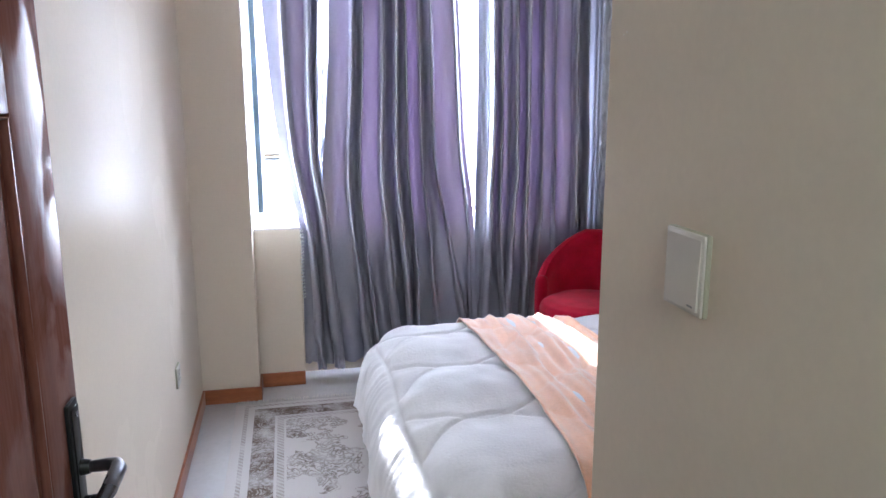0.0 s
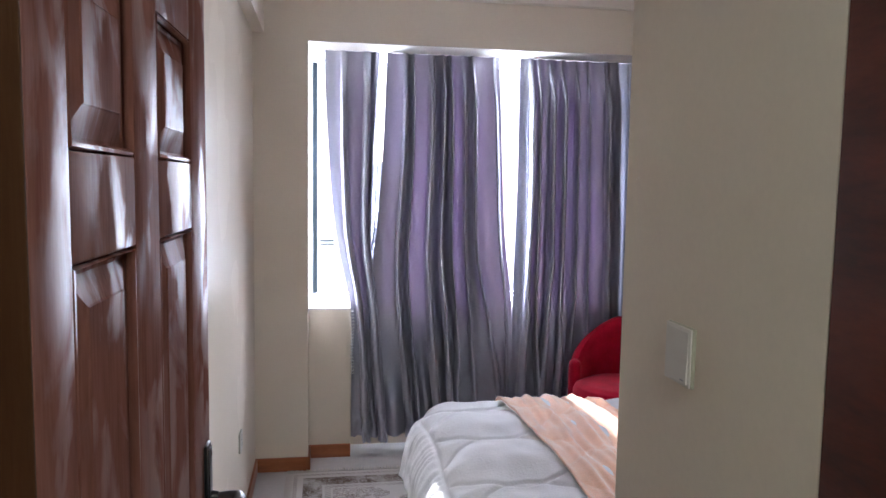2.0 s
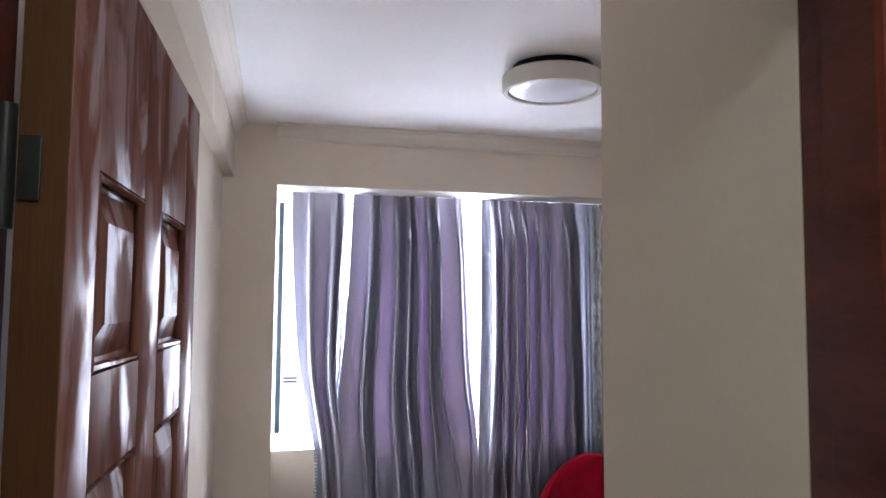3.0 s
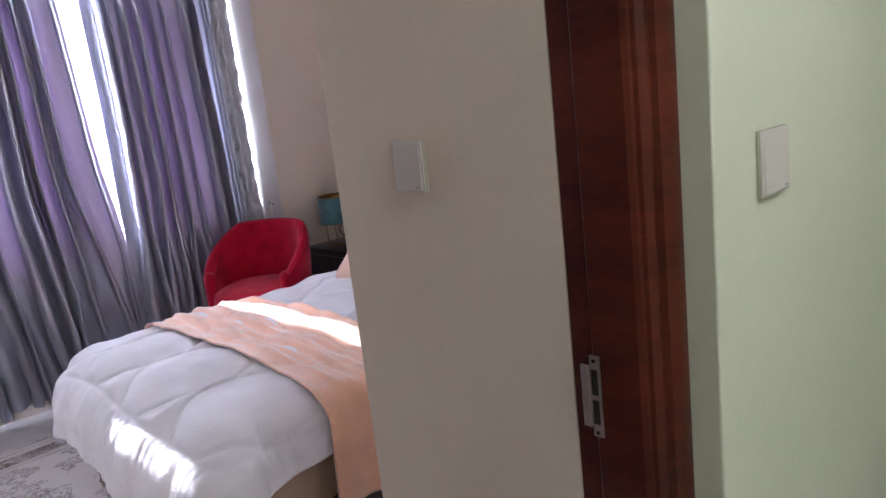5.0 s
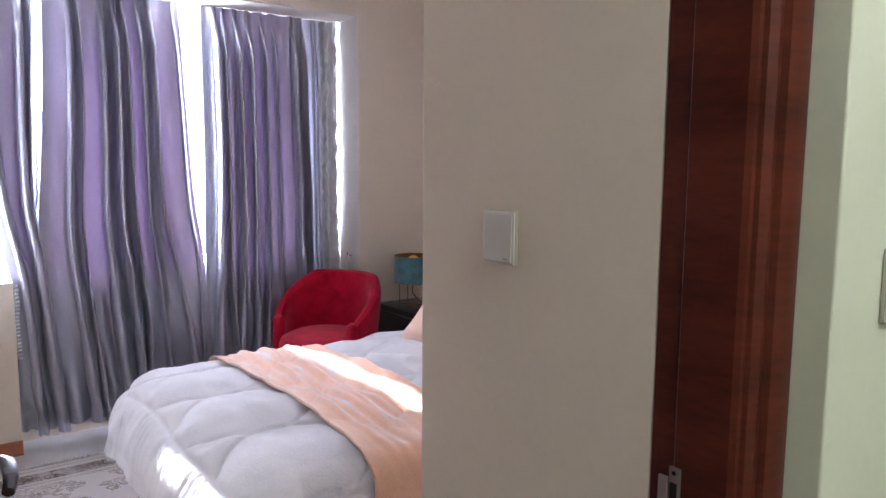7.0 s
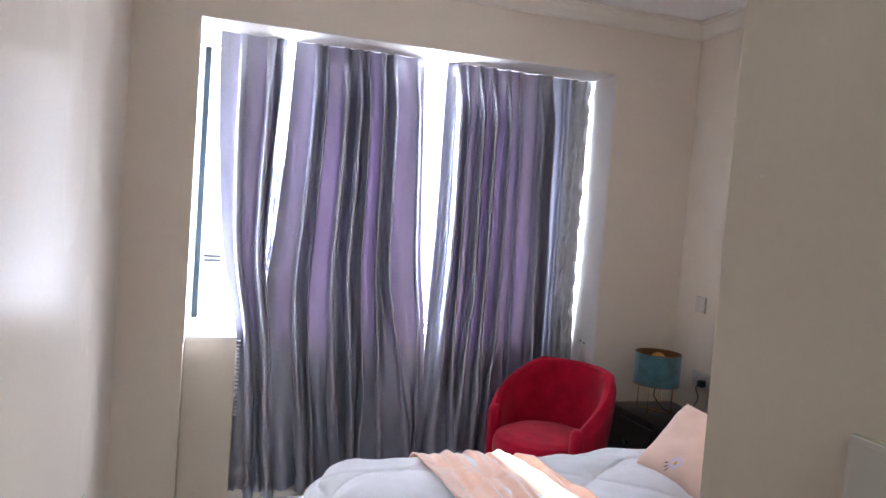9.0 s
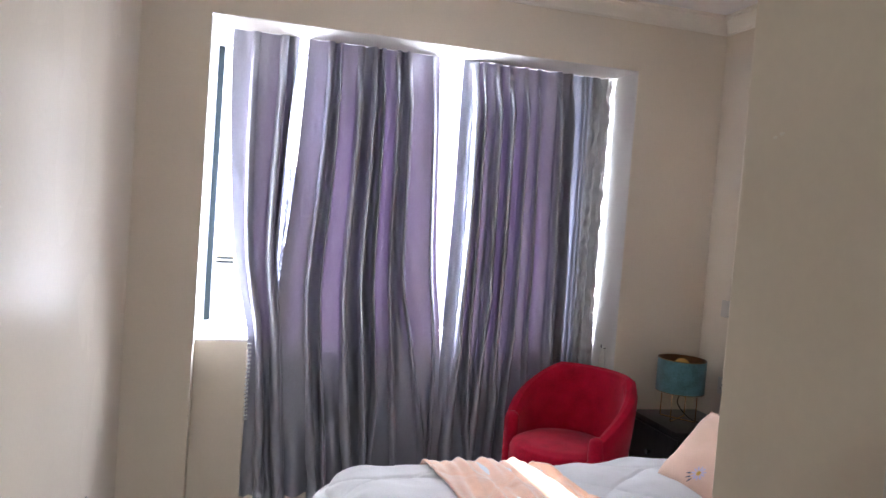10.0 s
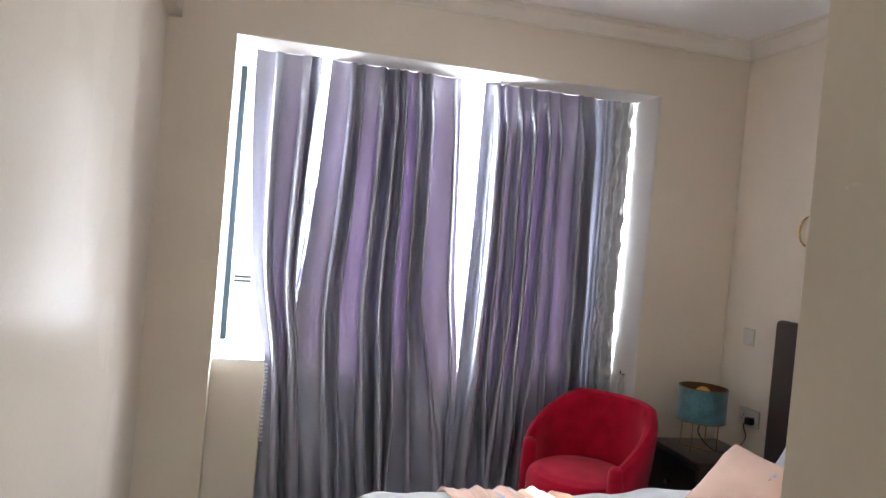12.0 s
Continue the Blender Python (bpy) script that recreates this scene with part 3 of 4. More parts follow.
# ---- switches and sockets ----
def plate(name, x, y, z, facing, w, h, label, category, group, kind="switch"):
    """facing: degrees about z by which a plate that faces -y is turned."""
    ob = thing(name, (0, 0, 0), label, category, group)
    part("back_rim", boxes((-w / 2, w / 2, -0.0060, 0, -h / 2, h / 2), bevel=0.002), PLASTIC_Y, ob, smooth=True)
    part("face_plate", boxes((-w / 2 + 0.001, w / 2 - 0.001, -0.0090, -0.0058, -h / 2 + 0.001, h / 2 - 0.001), bevel=0.0012), PLASTIC, ob, smooth=True)
    if kind == "switch":
        part("rocker", prism([(-0.0088, -h / 2 + 0.006), (-0.0088, h / 2 - 0.006), (-0.0095, h / 2 - 0.006), (-0.0115, -h / 2 + 0.006)], -w / 2 + 0.006, w / 2 - 0.006, axis="x"), PLASTIC, ob)
        part("maker_mark", boxes((w / 2 - 0.022, w / 2 - 0.012, -0.0118, -0.0112, -h / 2 + 0.009, -h / 2 + 0.011)), GREYP, ob)
    else:
        for sx in ((-w / 4, w / 4) if kind == "double" else (0,)):
            r = part("rocker", boxes((sx - 0.006, sx + 0.006, -0.0115, -0.0088, h / 2 - 0.026, h / 2 - 0.010), bevel=0.001), PLASTIC, ob)
            part("socket_hole_shade", boxes((sx - 0.003, sx + 0.003, -0.0096, -0.0088, 0.002, 0.011), (sx - 0.014, sx - 0.007, -0.0096, -0.0088, -0.014, -0.010), (sx + 0.007, sx + 0.014, -0.0096, -0.0088, -0.014, -0.010)), HOLE, ob)
    ob.matrix_world = pose(x, y, z, 0, 0, facing)
    return ob


plate("light_switch", HALL, 0.653, 1.366, -90, 0.076, 0.086, "white square rocker light switch on the cream wall", "light switch", "light switches")
plate("light_switch", 0.590, GREENY, 1.338, 0, 0.086, 0.092, "white square rocker light switch on the green wall", "light switch", "light switches")
plate("light_switch", RIGHT, 3.500, 1.165, -90, 0.080, 0.086, "white light switch above the nightstand", "light switch", "light switches")
plate("socket", RIGHT, 3.440, 0.775, -90, 0.146, 0.086, "white double socket behind the nightstand lamp", "socket", "sockets", "double")
plate("socket", LEFT, 2.95, 0.445, 90, 0.086, 0.086, "white single socket low on the cream wall", "socket", "sockets", "single")


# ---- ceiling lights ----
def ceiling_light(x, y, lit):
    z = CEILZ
    ob = thing("ceiling_light", (x, y, z), "round white flush ceiling light with an opal diffuser" + (", switched on, added out of view" if lit else ", switched off"), "ceiling light", "ceiling lights")
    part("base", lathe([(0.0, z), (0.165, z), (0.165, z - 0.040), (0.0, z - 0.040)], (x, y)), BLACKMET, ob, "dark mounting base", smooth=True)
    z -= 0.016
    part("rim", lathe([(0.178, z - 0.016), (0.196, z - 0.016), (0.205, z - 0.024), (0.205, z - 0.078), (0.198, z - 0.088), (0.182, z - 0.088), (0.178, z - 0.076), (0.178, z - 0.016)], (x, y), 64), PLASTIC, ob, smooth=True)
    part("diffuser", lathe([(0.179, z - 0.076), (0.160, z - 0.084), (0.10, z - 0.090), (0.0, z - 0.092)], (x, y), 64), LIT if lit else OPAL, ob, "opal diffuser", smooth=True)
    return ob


ceiling_light(0.86, 2.42, False)
# Unseen fixture, added to go with the corridor lamp.
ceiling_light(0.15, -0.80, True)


# ---- window ----
def window():
    w = tagged(new("window_1"), "wide dark metal window with clear panes", "window", kind="structure")
    w.location = ((RL + RR) / 2, GLZ, SILL)
    y0, y1 = GLZ + 0.005, GLZ + 0.045
    part("window_frame", boxes((RL + 0.006, RL + 0.018, y0, y1, SILL, HEAD - 0.004), (RR - 0.030, RR - 0.006, y0, y1, SILL, HEAD - 0.004), (RL + 0.018, RR - 0.030, y0, y1, SILL, SILL + 0.02), (RL + 0.018, RR - 0.030, y0, y1, HEAD - 0.022, HEAD - 0.004)), WINLIGHT, w)
    part("sash_stile", boxes((RL + 0.019, RL + 0.048, y0 - 0.02, y1, SILL + 0.022, HEAD - 0.024), bevel=0.002), WINALU, w, "metal casement edge, darkened for shadow")
    xs = [RL + 0.024, 0.30, 0.86, 1.36, RR - 0.010]
    for x in xs[1:-1]:
        part("mullion", boxes((x - 0.012, x + 0.012, y0, y1, SILL + 0.02, HEAD - 0.022), bevel=0.002), WINLIGHT, w)
    for a, b in zip(xs[:-1], xs[1:]):
        p = part("pane", boxes((a + 0.005, b - 0.005, y0 + 0.016, y0 + 0.020, SILL + 0.02, HEAD - 0.022)), GLASS, w)
        p.visible_shadow = False
    for z in (1.196, 1.218):
        part("stay_bar", boxes((-0.172, -0.085, y1 + 0.006, y1 + 0.016, z, z + 0.013), bevel=0.002), WINALU, w, "dark metal casement stay")
    return w


window()


# ---- curtains ----
def curtain(name, left, right, ridges, seed, material, label, hem=0.10, y=3.955, top=HEAD - 0.0045, crumple=0.0, doubled=()):
    """Cloth from the recess head down: flat single spans between round gathered folds that close behind.
    left and right give the sides' x by height; ridges are (share of the width, half width, depth);
    doubled are the spans, in shares of the width, where an added strip behind blocks light."""
    rnd = random.Random(seed)
    w0 = right(2.3) - left(2.3)
    folds = []
    for u, r, d in ridges:
        inner = 0.06 < u < 0.94
        folds.append((u * w0, r, d, rnd.uniform(0.50, 1.12), rnd.uniform(-0.10, 0.10) if inner else 0.0, rnd.uniform(0.25, 0.95), rnd.uniform(0, math.tau),
                      rnd.uniform(-0.022, -0.004), rnd.uniform(0.005, 0.075)))

    def section(z):
        low = smooth01((0.98 - z) / 0.75)
        k = (right(z) - left(z)) / w0
        knots = [(0.0, 0.002)]
        last = 0.0
        for i, (c, r, d, zk, slope, wide, ph, sag, swell) in enumerate(folds):
            x = c + slope * max(0.0, zk - z) + 0.004 * noise.noise(Vector((i * 3.7 + seed, z * 1.1, 0.5)))
            x = min(max(x, last + 0.4 * r), w0)
            nk = 0.10 + 0.55 * low * wide
            r *= (1 + 0.75 * low * wide) * (1 + 0.05 * math.sin(z * 2.1 + ph)) / k
            d *= (0.16 + 0.84 * smooth01((top - z) / 0.30)) * (1.85 + 0.35 * low) * (1 + 0.07 * math.sin(z * 2.3 + 2 * ph)) * (1 + 0.22 * math.exp(-((z - zk) / 0.10) ** 2)) * (1 - 0.10 * low * wide)
            lean = 0.9 * math.sin(ph + z * 0.25)
            mid = (last + x) / 2
            knots.append((mid, sag + low * swell * (0.7 + 0.6 * noise.noise(Vector((i * 5.1, z * 2.4, seed))))))
            for px, py in ((-0.55, 0.03), (-nk, 0.20), (-0.5 * nk - 0.42, 0.46), (-1.0, 0.72), (-0.66, 0.95), (0.0, 1.04), (0.66, 0.95), (1.0, 0.72), (0.5 * nk + 0.42, 0.46), (nk, 0.20), (0.55, 0.03)):
                knots.append((x + r * (px + lean * py * (1 - 0.6 * low)), d * py))
            last = x
        knots.append(((last + w0) / 2, 0.0))
        knots.append((w0, 0.004))
        pts = [knots[0]] + knots + [knots[-1]]
        out = []
        for i in range(1, len(pts) - 2):
            for j in range(3):
                q = j / 3
                out.append([0.5 * ((2 * pts[i][m]) + (pts[i + 1][m] - pts[i - 1][m]) * q + (2 * pts[i - 1][m] - 5 * pts[i][m] + 4 * pts[i + 1][m] - pts[i + 2][m]) * q * q
                                   + (3 * pts[i][m] - pts[i - 1][m] - 3 * pts[i + 1][m] + pts[i + 2][m]) * q ** 3) for m in (0, 1)])
        out.append(list(knots[-1]))
        xl = left(z)
        for p in out:
            cu = p[0] / w0
            side = min(1.0, max(0.0, 4 * (1 - abs(2 * cu - 1))))
            foot = smooth01((0.36 - z) / 0.3)
            fx = xl + p[0] * k + side * (low * 0.012 * noise.noise(Vector((cu * 6 + seed, z * 3.0, 5.0))) + foot * 0.022 * noise.noise(Vector((cu * 11 + seed, z * 7.0, 8.0))))
            fy = y - p[1] + low * 0.012 * noise.noise(Vector((cu * 7 + seed * 3, z * 5.0, 2.0))) - foot * (0.012 + 0.040 * noise.noise(Vector((cu * 9 + seed, z * 9.0, 3.0)))) + 0.003 * noise.noise(Vector((cu * 5, z * 1.2, seed)))
            fz = z + foot * 0.020 * noise.noise(Vector((cu * 7 + seed, 1.0, 4.0)))
            if crumple:
                fy += crumple * noise.noise(Vector((cu * 3, z * 15, seed))) + crumple * 0.6 * noise.noise(Vector((cu * 7, z * 33, seed)))
                fx += crumple * 0.6 * noise.noise(Vector((cu * 3 + 9, z * 14, seed))) * side
            yield (fx, fy, fz)

    nv = 170
    rows = [list(section(top - (top - hem) * j / nv)) for j in range(nv + 1)]
    n = len(rows[0]) - 1
    bm = sheet(lambda u, v: rows[round(v * nv)][round(u * n)], n, nv)

    # Unseen strip behind the cloth, added to darken spans of stacked folds.
    def back(a, b):
        def f(u, v):
            z = top - 0.004 - (top - hem - 0.03) * v
            return (left(z) + (right(z) - left(z)) * (a + (b - a) * u), y + 0.026 + 0.008 * math.sin(u * (b - a) * w0 * 70 + seed) - 0.012 * (abs(2 * u - 1) ** 3), z)
        return f

    cloth = solo(name, bm, material, label, "curtain", "window curtains", angle=180)
    for a, b in doubled:
        part("light_block_strip", sheet(back(a, b), max(6, int((b - a) * 60)), 40), material, cloth, smooth=True, angle=180)
    return cloth


def ramp(z, *pairs):
    """A softened line through (height, value) pairs, top to bottom."""
    hs, vs = [p[0] for p in pairs][::-1], [p[1] for p in pairs][::-1]
    return float(np.interp([z + 0.045 * k for k in range(-3, 4)], hs, vs).mean())


curtain("curtain", lambda z: ramp(z, (2.33, -0.148), (2.0, -0.138), (1.67, -0.118), (1.40, -0.096), (1.22, -0.068), (1.03, -0.024), (0.88, 0.010), (0.68, 0.014), (0.0, 0.008)),
        lambda z: ramp(z, (2.33, 0.166), (2.06, 0.155), (1.78, 0.138), (1.42, 0.122), (1.17, 0.118), (1.0, 0.150), (0.0, 0.235)),
        [(0.39, 0.018, 0.050), (0.73, 0.020, 0.055), (0.91, 0.010, 0.040)], 3, CURTAIN, "grey satin curtain with a purple cast, gathered behind the stub wall", hem=0.095, doubled=((0.0, 0.22), (0.34, 0.46), (0.72, 0.98)))
curtain("curtain", lambda z: ramp(z, (2.33, 0.207), (1.79, 0.188), (1.43, 0.162), (1.20, 0.136), (1.0, 0.134), (0.0, 0.225)),
        lambda z: ramp(z, (2.33, 0.862), (2.0, 0.882), (1.58, 0.902), (1.29, 0.917), (1.10, 0.940), (0.94, 0.970), (0.5, 0.985), (0.0, 0.985)),
        [(0.165, 0.014, 0.055), (0.25, 0.009, 0.050), (0.373, 0.017, 0.060), (0.475, 0.013, 0.070), (0.56, 0.011, 0.065), (0.68, 0.014, 0.050), (0.765, 0.013, 0.055), (0.955, 0.010, 0.020)],
        11, CURTAIN, "grey satin curtain with a purple cast and deep folds", hem=0.105, doubled=((0.0, 0.04), (0.14, 0.25), (0.41, 0.56), (0.69, 0.77)))
curtain("curtain", lambda z: ramp(z, (2.33, 0.990), (1.5, 0.992), (0.88, 0.978), (0.0, 0.975)),
        lambda z: ramp(z, (2.33, 1.600), (1.6, 1.612), (1.3, 1.630), (0.9, 1.630), (0.0, 1.640)),
        [(0.09, 0.016, 0.055), (0.185, 0.013, 0.050), (0.31, 0.016, 0.055), (0.43, 0.016, 0.060), (0.545, 0.012, 0.045), (0.69, 0.012, 0.045), (0.86, 0.015, 0.055), (0.965, 0.009, 0.050)],
        29, CURTAIN, "grey satin curtain with a purple cast and deep folds", hem=0.115, doubled=((0.0, 0.14), (0.28, 0.33), (0.85, 0.98)))
# Cloth top raised into the open gap to block sun, pale as daylight.
curtain("curtain", lambda z: ramp(z, (1.75, 0.128), (1.2, 0.092), (0.6, 0.100)), lambda z: ramp(z, (1.75, 0.206), (1.2, 0.185), (0.6, 0.190)), [(0.5, 0.010, 0.010)], 67, SHEER,
        "crumpled pale cloth tucked between the two curtains, raised to block sun", hem=0.60, y=4.005, top=1.72, crumple=0.012)
curtain("curtain", lambda z: ramp(z, (2.33, 1.592), (1.6, 1.600), (1.3, 1.605), (0.95, 1.608), (0.0, 1.640)),
        lambda z: ramp(z, (2.33, 1.722), (1.2, 1.730), (0.0, 1.735)), [(0.55, 0.010, 0.022), (0.80, 0.010, 0.022)], 41, SHEER, "narrow pale fold of thin satin curtain", hem=0.115, y=3.968)
curtain("curtain", lambda z: ramp(z, (2.33, 1.712), (1.2, 1.718), (0.0, 1.724)),
        lambda z: ramp(z, (2.33, 1.832), (1.4, 1.828), (1.05, 1.832), (0.9, 1.839), (0.0, 1.839)), [(0.35, 0.016, 0.012), (0.75, 0.016, 0.012)], 53, LINING, "crumpled silver curtain edge against the reveal", hem=0.115, crumple=0.018)


def bead_chain():
    bm = bmesh.new()
    for side in (0.0, 0.014):
        for i in range(20):
            z = 0.86 - i * 0.0190
            m = Matrix.Translation((0.009 + side * 0.6 + 0.002 * math.sin(i * 0.4), 3.866 + side * 0.3, z))
            bmesh.ops.create_icosphere(bm, subdivisions=1, radius=0.0068, matrix=m)
    tube([(0.010, 3.866, 0.87), (0.010, 3.866, 0.49)], 0.0008, 5, bm=bm)
    return solo("blind_chain", bm, BEADS, "clear beaded blind chain hanging beside the curtain", "blind chain")


bead_chain()


def tie_hook():
    ob = thing("tieback_hook", (RR - 0.004, 3.80, 0.90), "small metal hook with a white curtain cord on the reveal", "curtain hook")
    part("hook", tube([(RR - 0.004, 3.80, 0.895), (RR - 0.022, 3.80, 0.893), (RR - 0.030, 3.80, 0.902), (RR - 0.030, 3.80, 0.914)], 0.003, 8), BLACKMET, ob, smooth=True)
    part("cord", tube([(RR - 0.022 + 0.006 * math.sin(a * 2), 3.80 + 0.024 * math.sin(a), 0.838 - 0.058 * -math.cos(a)) for a in np.linspace(0, math.tau, 28)[:-1]], 0.0042, 6, closed=True), CORDW, ob, smooth=True)
    return ob


tie_hook()


# ---- rug ----
RUG = (-0.352, 1.62, 1.02, 3.655)


def rug():
    x0, x1, y0, y1 = RUG
    ob = thing("rug", ((x0 + x1) / 2, (y0 + y1) / 2, 0), "faded beige and brown oriental rug lying under the bed", "rug")

    def f(u, v):
        x, y = x0 + (x1 - x0) * u, y0 + (y1 - y0) * v
        e = min(u, 1 - u) * (x1 - x0), min(v, 1 - v) * (y1 - y0)
        return (x + wobble(y, 0, 1, 1.3, 0.006), y + wobble(x, 3, 1, 1.3, 0.006), 0.002 + 0.009 * smooth01(min(e) / 0.012) + wobble(x, y, 0, 3, 0.0015))

    part("woven_face", sheet(f, 60, 80), rug_material(x0, x1, y0, y1), ob, smooth=True)
    rnd = random.Random(5)
    for yy, s in ((y1, 1), (y0, -1)):
        bm = bmesh.new()
        for i in range(int((x1 - x0) / 0.011)):
            x = x0 + 0.006 + i * 0.011
            l = rnd.uniform(0.028, 0.045)
            dx = rnd.uniform(-0.012, 0.012)
            tube([(x, yy - 0.004 * s, 0.006), (x + dx * 0.4, yy + s * l * 0.5, 0.0048), (x + dx, yy + s * l, 0.004)], 0.0032, 4, bm=bm)
        tagged(part("fringe", bm, FRINGE, ob, "short ivory fringe"), kind="stuff")
    return ob


rug()


# ---- bed ----
BX0, BX1, BY0, BY1, BTOP = 0.255, 2.28, 1.62, 2.89, 0.608


def bed():
    ob = thing("bed", ((BX0 + BX1) / 2, (BY0 + BY1) / 2, 0), "double bed with a taupe fabric base and dark leatherette headboard", "bed")
    part("base", boxes((0.435, BX1, 1.70, 2.80, 0.055, 0.33), bevel=0.018, seg=3), BASEFAB, ob, "taupe upholstered base", smooth=True)
    for x in (0.52, 2.18):
        for y in (1.78, 2.72):
            part("foot", boxes((x - 0.03, x + 0.03, y - 0.03, y + 0.03, 0.012, 0.055), bevel=0.004), DARKWOOD, ob)
    part("mattress", boxes((0.36, BX1, 1.68, 2.82, 0.33, 0.550), bevel=0.05, seg=4), SHEETM, ob, "beige covered mattress", smooth=True)
    hb = part("headboard", boxes((2.283, 2.341, 1.42, 3.255, 0.10, 1.285), bevel=0.022, seg=4), LEATHER, ob, "dark brown leatherette headboard", smooth=True)
    for y in (1.88, 2.34, 2.80):
        part("seam", tube([(2.2835, y, 0.60), (2.2835, y, 1.27)], 0.0025, 6), LEATHER, hb, smooth=True)
    return ob


bed()


def bed_sheet():
    """The side of the sheet that hangs out below the duvet."""
    def f(u, v):
        x = 0.436 + 0.56 * u
        z = 0.50 - v * (0.350 + 0.022 * math.sin(u * 6.5 + 0.6) - 0.12 * u)
        y = 1.668 - 0.010 - 0.020 * v - 0.010 * math.sin(u * 19 + v * 2) * v - 0.014 * math.sin(u * 7 + 1) * v
        return (x + 0.03 * v * (0.4 - u), y, z)

    bm = sheet(f, 60, 24)
    ob = solo("bed_sheet", bm, SHEETM, "beige bed sheet hanging loose over the bed side", "bed sheet", angle=180)
    return ob


bed_sheet()


def overhang(d, r, flare=0.10):
    """How far out and down cloth lies that passes a rounded edge by the length d."""
    if d <= 0:
        return 0.0, 0.0
    if d < r * math.pi / 2:
        return r * math.sin(d / r), r * (1 - math.cos(d / r))
    e = d - r * math.pi / 2
    return r + e * flare, r + e * 0.99


def duvet_height(s, t):
    """Quilted puffs between two crossing sets of waved seams. s, t: metres along and across the bed."""
    d = 9.0
    for sg in (1, -1):
        for k in range(-2, 6):
            line = k * 0.43 + 0.10 + sg * 0.165 * math.sin(math.tau * (s + 0.20) / 1.05) + 0.06 * sg
            d = min(d, abs(t - line) * 0.86)
    puff = 1 - math.exp(-(d / 0.085) ** 2)
    seam = math.exp(-(d / 0.008) ** 2)
    return 0.019 * puff - 0.010 * seam


def duvet_point(s, t, lift=0.0, quilt=1.0):
    """s from the foot edge (negative hangs), t from the near edge (negative hangs)."""
    W = BY1 - BY0
    near = t < W / 2
    ds, dt = max(0.0, -s), max(0.0, -t, t - W)
    d = math.hypot(ds, dt)
    cs, ct = (ds / d, dt / d) if d else (0.0, 0.0)
    h, v = overhang(d, 0.10 + 0.15 * cs, 0.13)
    hx, hy, vx, vy = h * cs, h * ct, v * cs, v * ct
    x = BX0 + max(s, 0) - hx + 0.19
    y = BY0 + 0.045 + min(max(t, 0), W) * (W - 0.09) / W + (-hy if near else hy)
    top = BTOP - 0.020 + 0.022 * min(1, max(0, t / W)) + 0.034 * math.sin(math.pi * min(1, max(0, t / W))) ** 0.7
    rim = 0.125 + 0.065 * cs + 0.010 * math.sin(s * 9 + t * 7)
    border = math.exp(-((d - rim) / 0.010) ** 2)
    along = t if ds > dt else s
    pucker = smooth01((d - rim) / 0.02) * math.exp(-max(0.0, d - rim) / 0.16) * (math.sin(along * 118 + 2.2 * math.sin(along * 23)) + 0.6 * math.sin(along * 61 + 1.0)) * 0.0034
    puff = (duvet_height(s, t) * (1 - smooth01((d - rim + 0.03) / 0.03)) + 0.012 * smooth01((d - rim) / 0.05) - 0.008 * border + pucker) * quilt * (1 - 0.35 * smooth01(v / 0.2))
    wr = wobble(s, t, 0.3, 4.2, 0.014) + quilt * wobble(s, t, 0.9, 11, 0.006) * (1 + 0.5 * smooth01(v / 0.15))
    fold = smooth01((v - 0.06) / 0.25) * (0.006 * math.sin(t * 19 + 2.5 * math.sin(s * 4)) + 0.0016 * math.sin(t * 88 + 3 * math.sin(t * 7) + 4 * s)) if vx > vy else smooth01((v - 0.05) / 0.2) * 0.016 * math.sin(s * 17)
    z = top - v
    nx = -smooth01(vx / 0.12)
    ny = (-1 if near else 1) * smooth01(vy / 0.10)
    up = math.sqrt(max(0.05, 1 - min(0.95, nx * nx + ny * ny)))
    h = puff + wr + lift
    return Vector((x + nx * (h + fold), y + ny * (h + fold), max(0.030, z + up * h)))


def duvet():
    W = BY1 - BY0

    def f(u, v):
        t = -0.20 + v * (W + 0.20 + 0.24)
        foot = 0.455 + 0.014 * math.sin(t * 4.5) + 0.004 * math.sin(t * 15 + 1)
        s = -foot + u * (foot + 1.56)
        near_edge = 0.02 * math.sin(s * 6 + 0.6) + 0.15 * smooth01((0.12 - s) / 0.40)
        if t < 0:
            t = t * (1 + near_edge / 0.20)
        return duvet_point(s, t)

    bm = sheet(f, 300, 220)
    ob = thing("duvet", (1.1, 2.2, BTOP), "white quilted plush duvet spread over the bed", "duvet")
    q = part("cover", bm, DUVET, ob, smooth=True, angle=180)
    sol = q.modifiers.new("thickness", "SOLIDIFY")
    sol.thickness, sol.offset = 0.030, -1
    p = f(0.0, 0.0)
    part("label", boxes((p.x - 0.004, p.x + 0.032, p.y - 0.006, p.y + 0.016, p.z - 0.018, p.z + 0.012), bevel=0.003), BLUETAG, ob, "small blue sewn label")
    return ob


duvet()


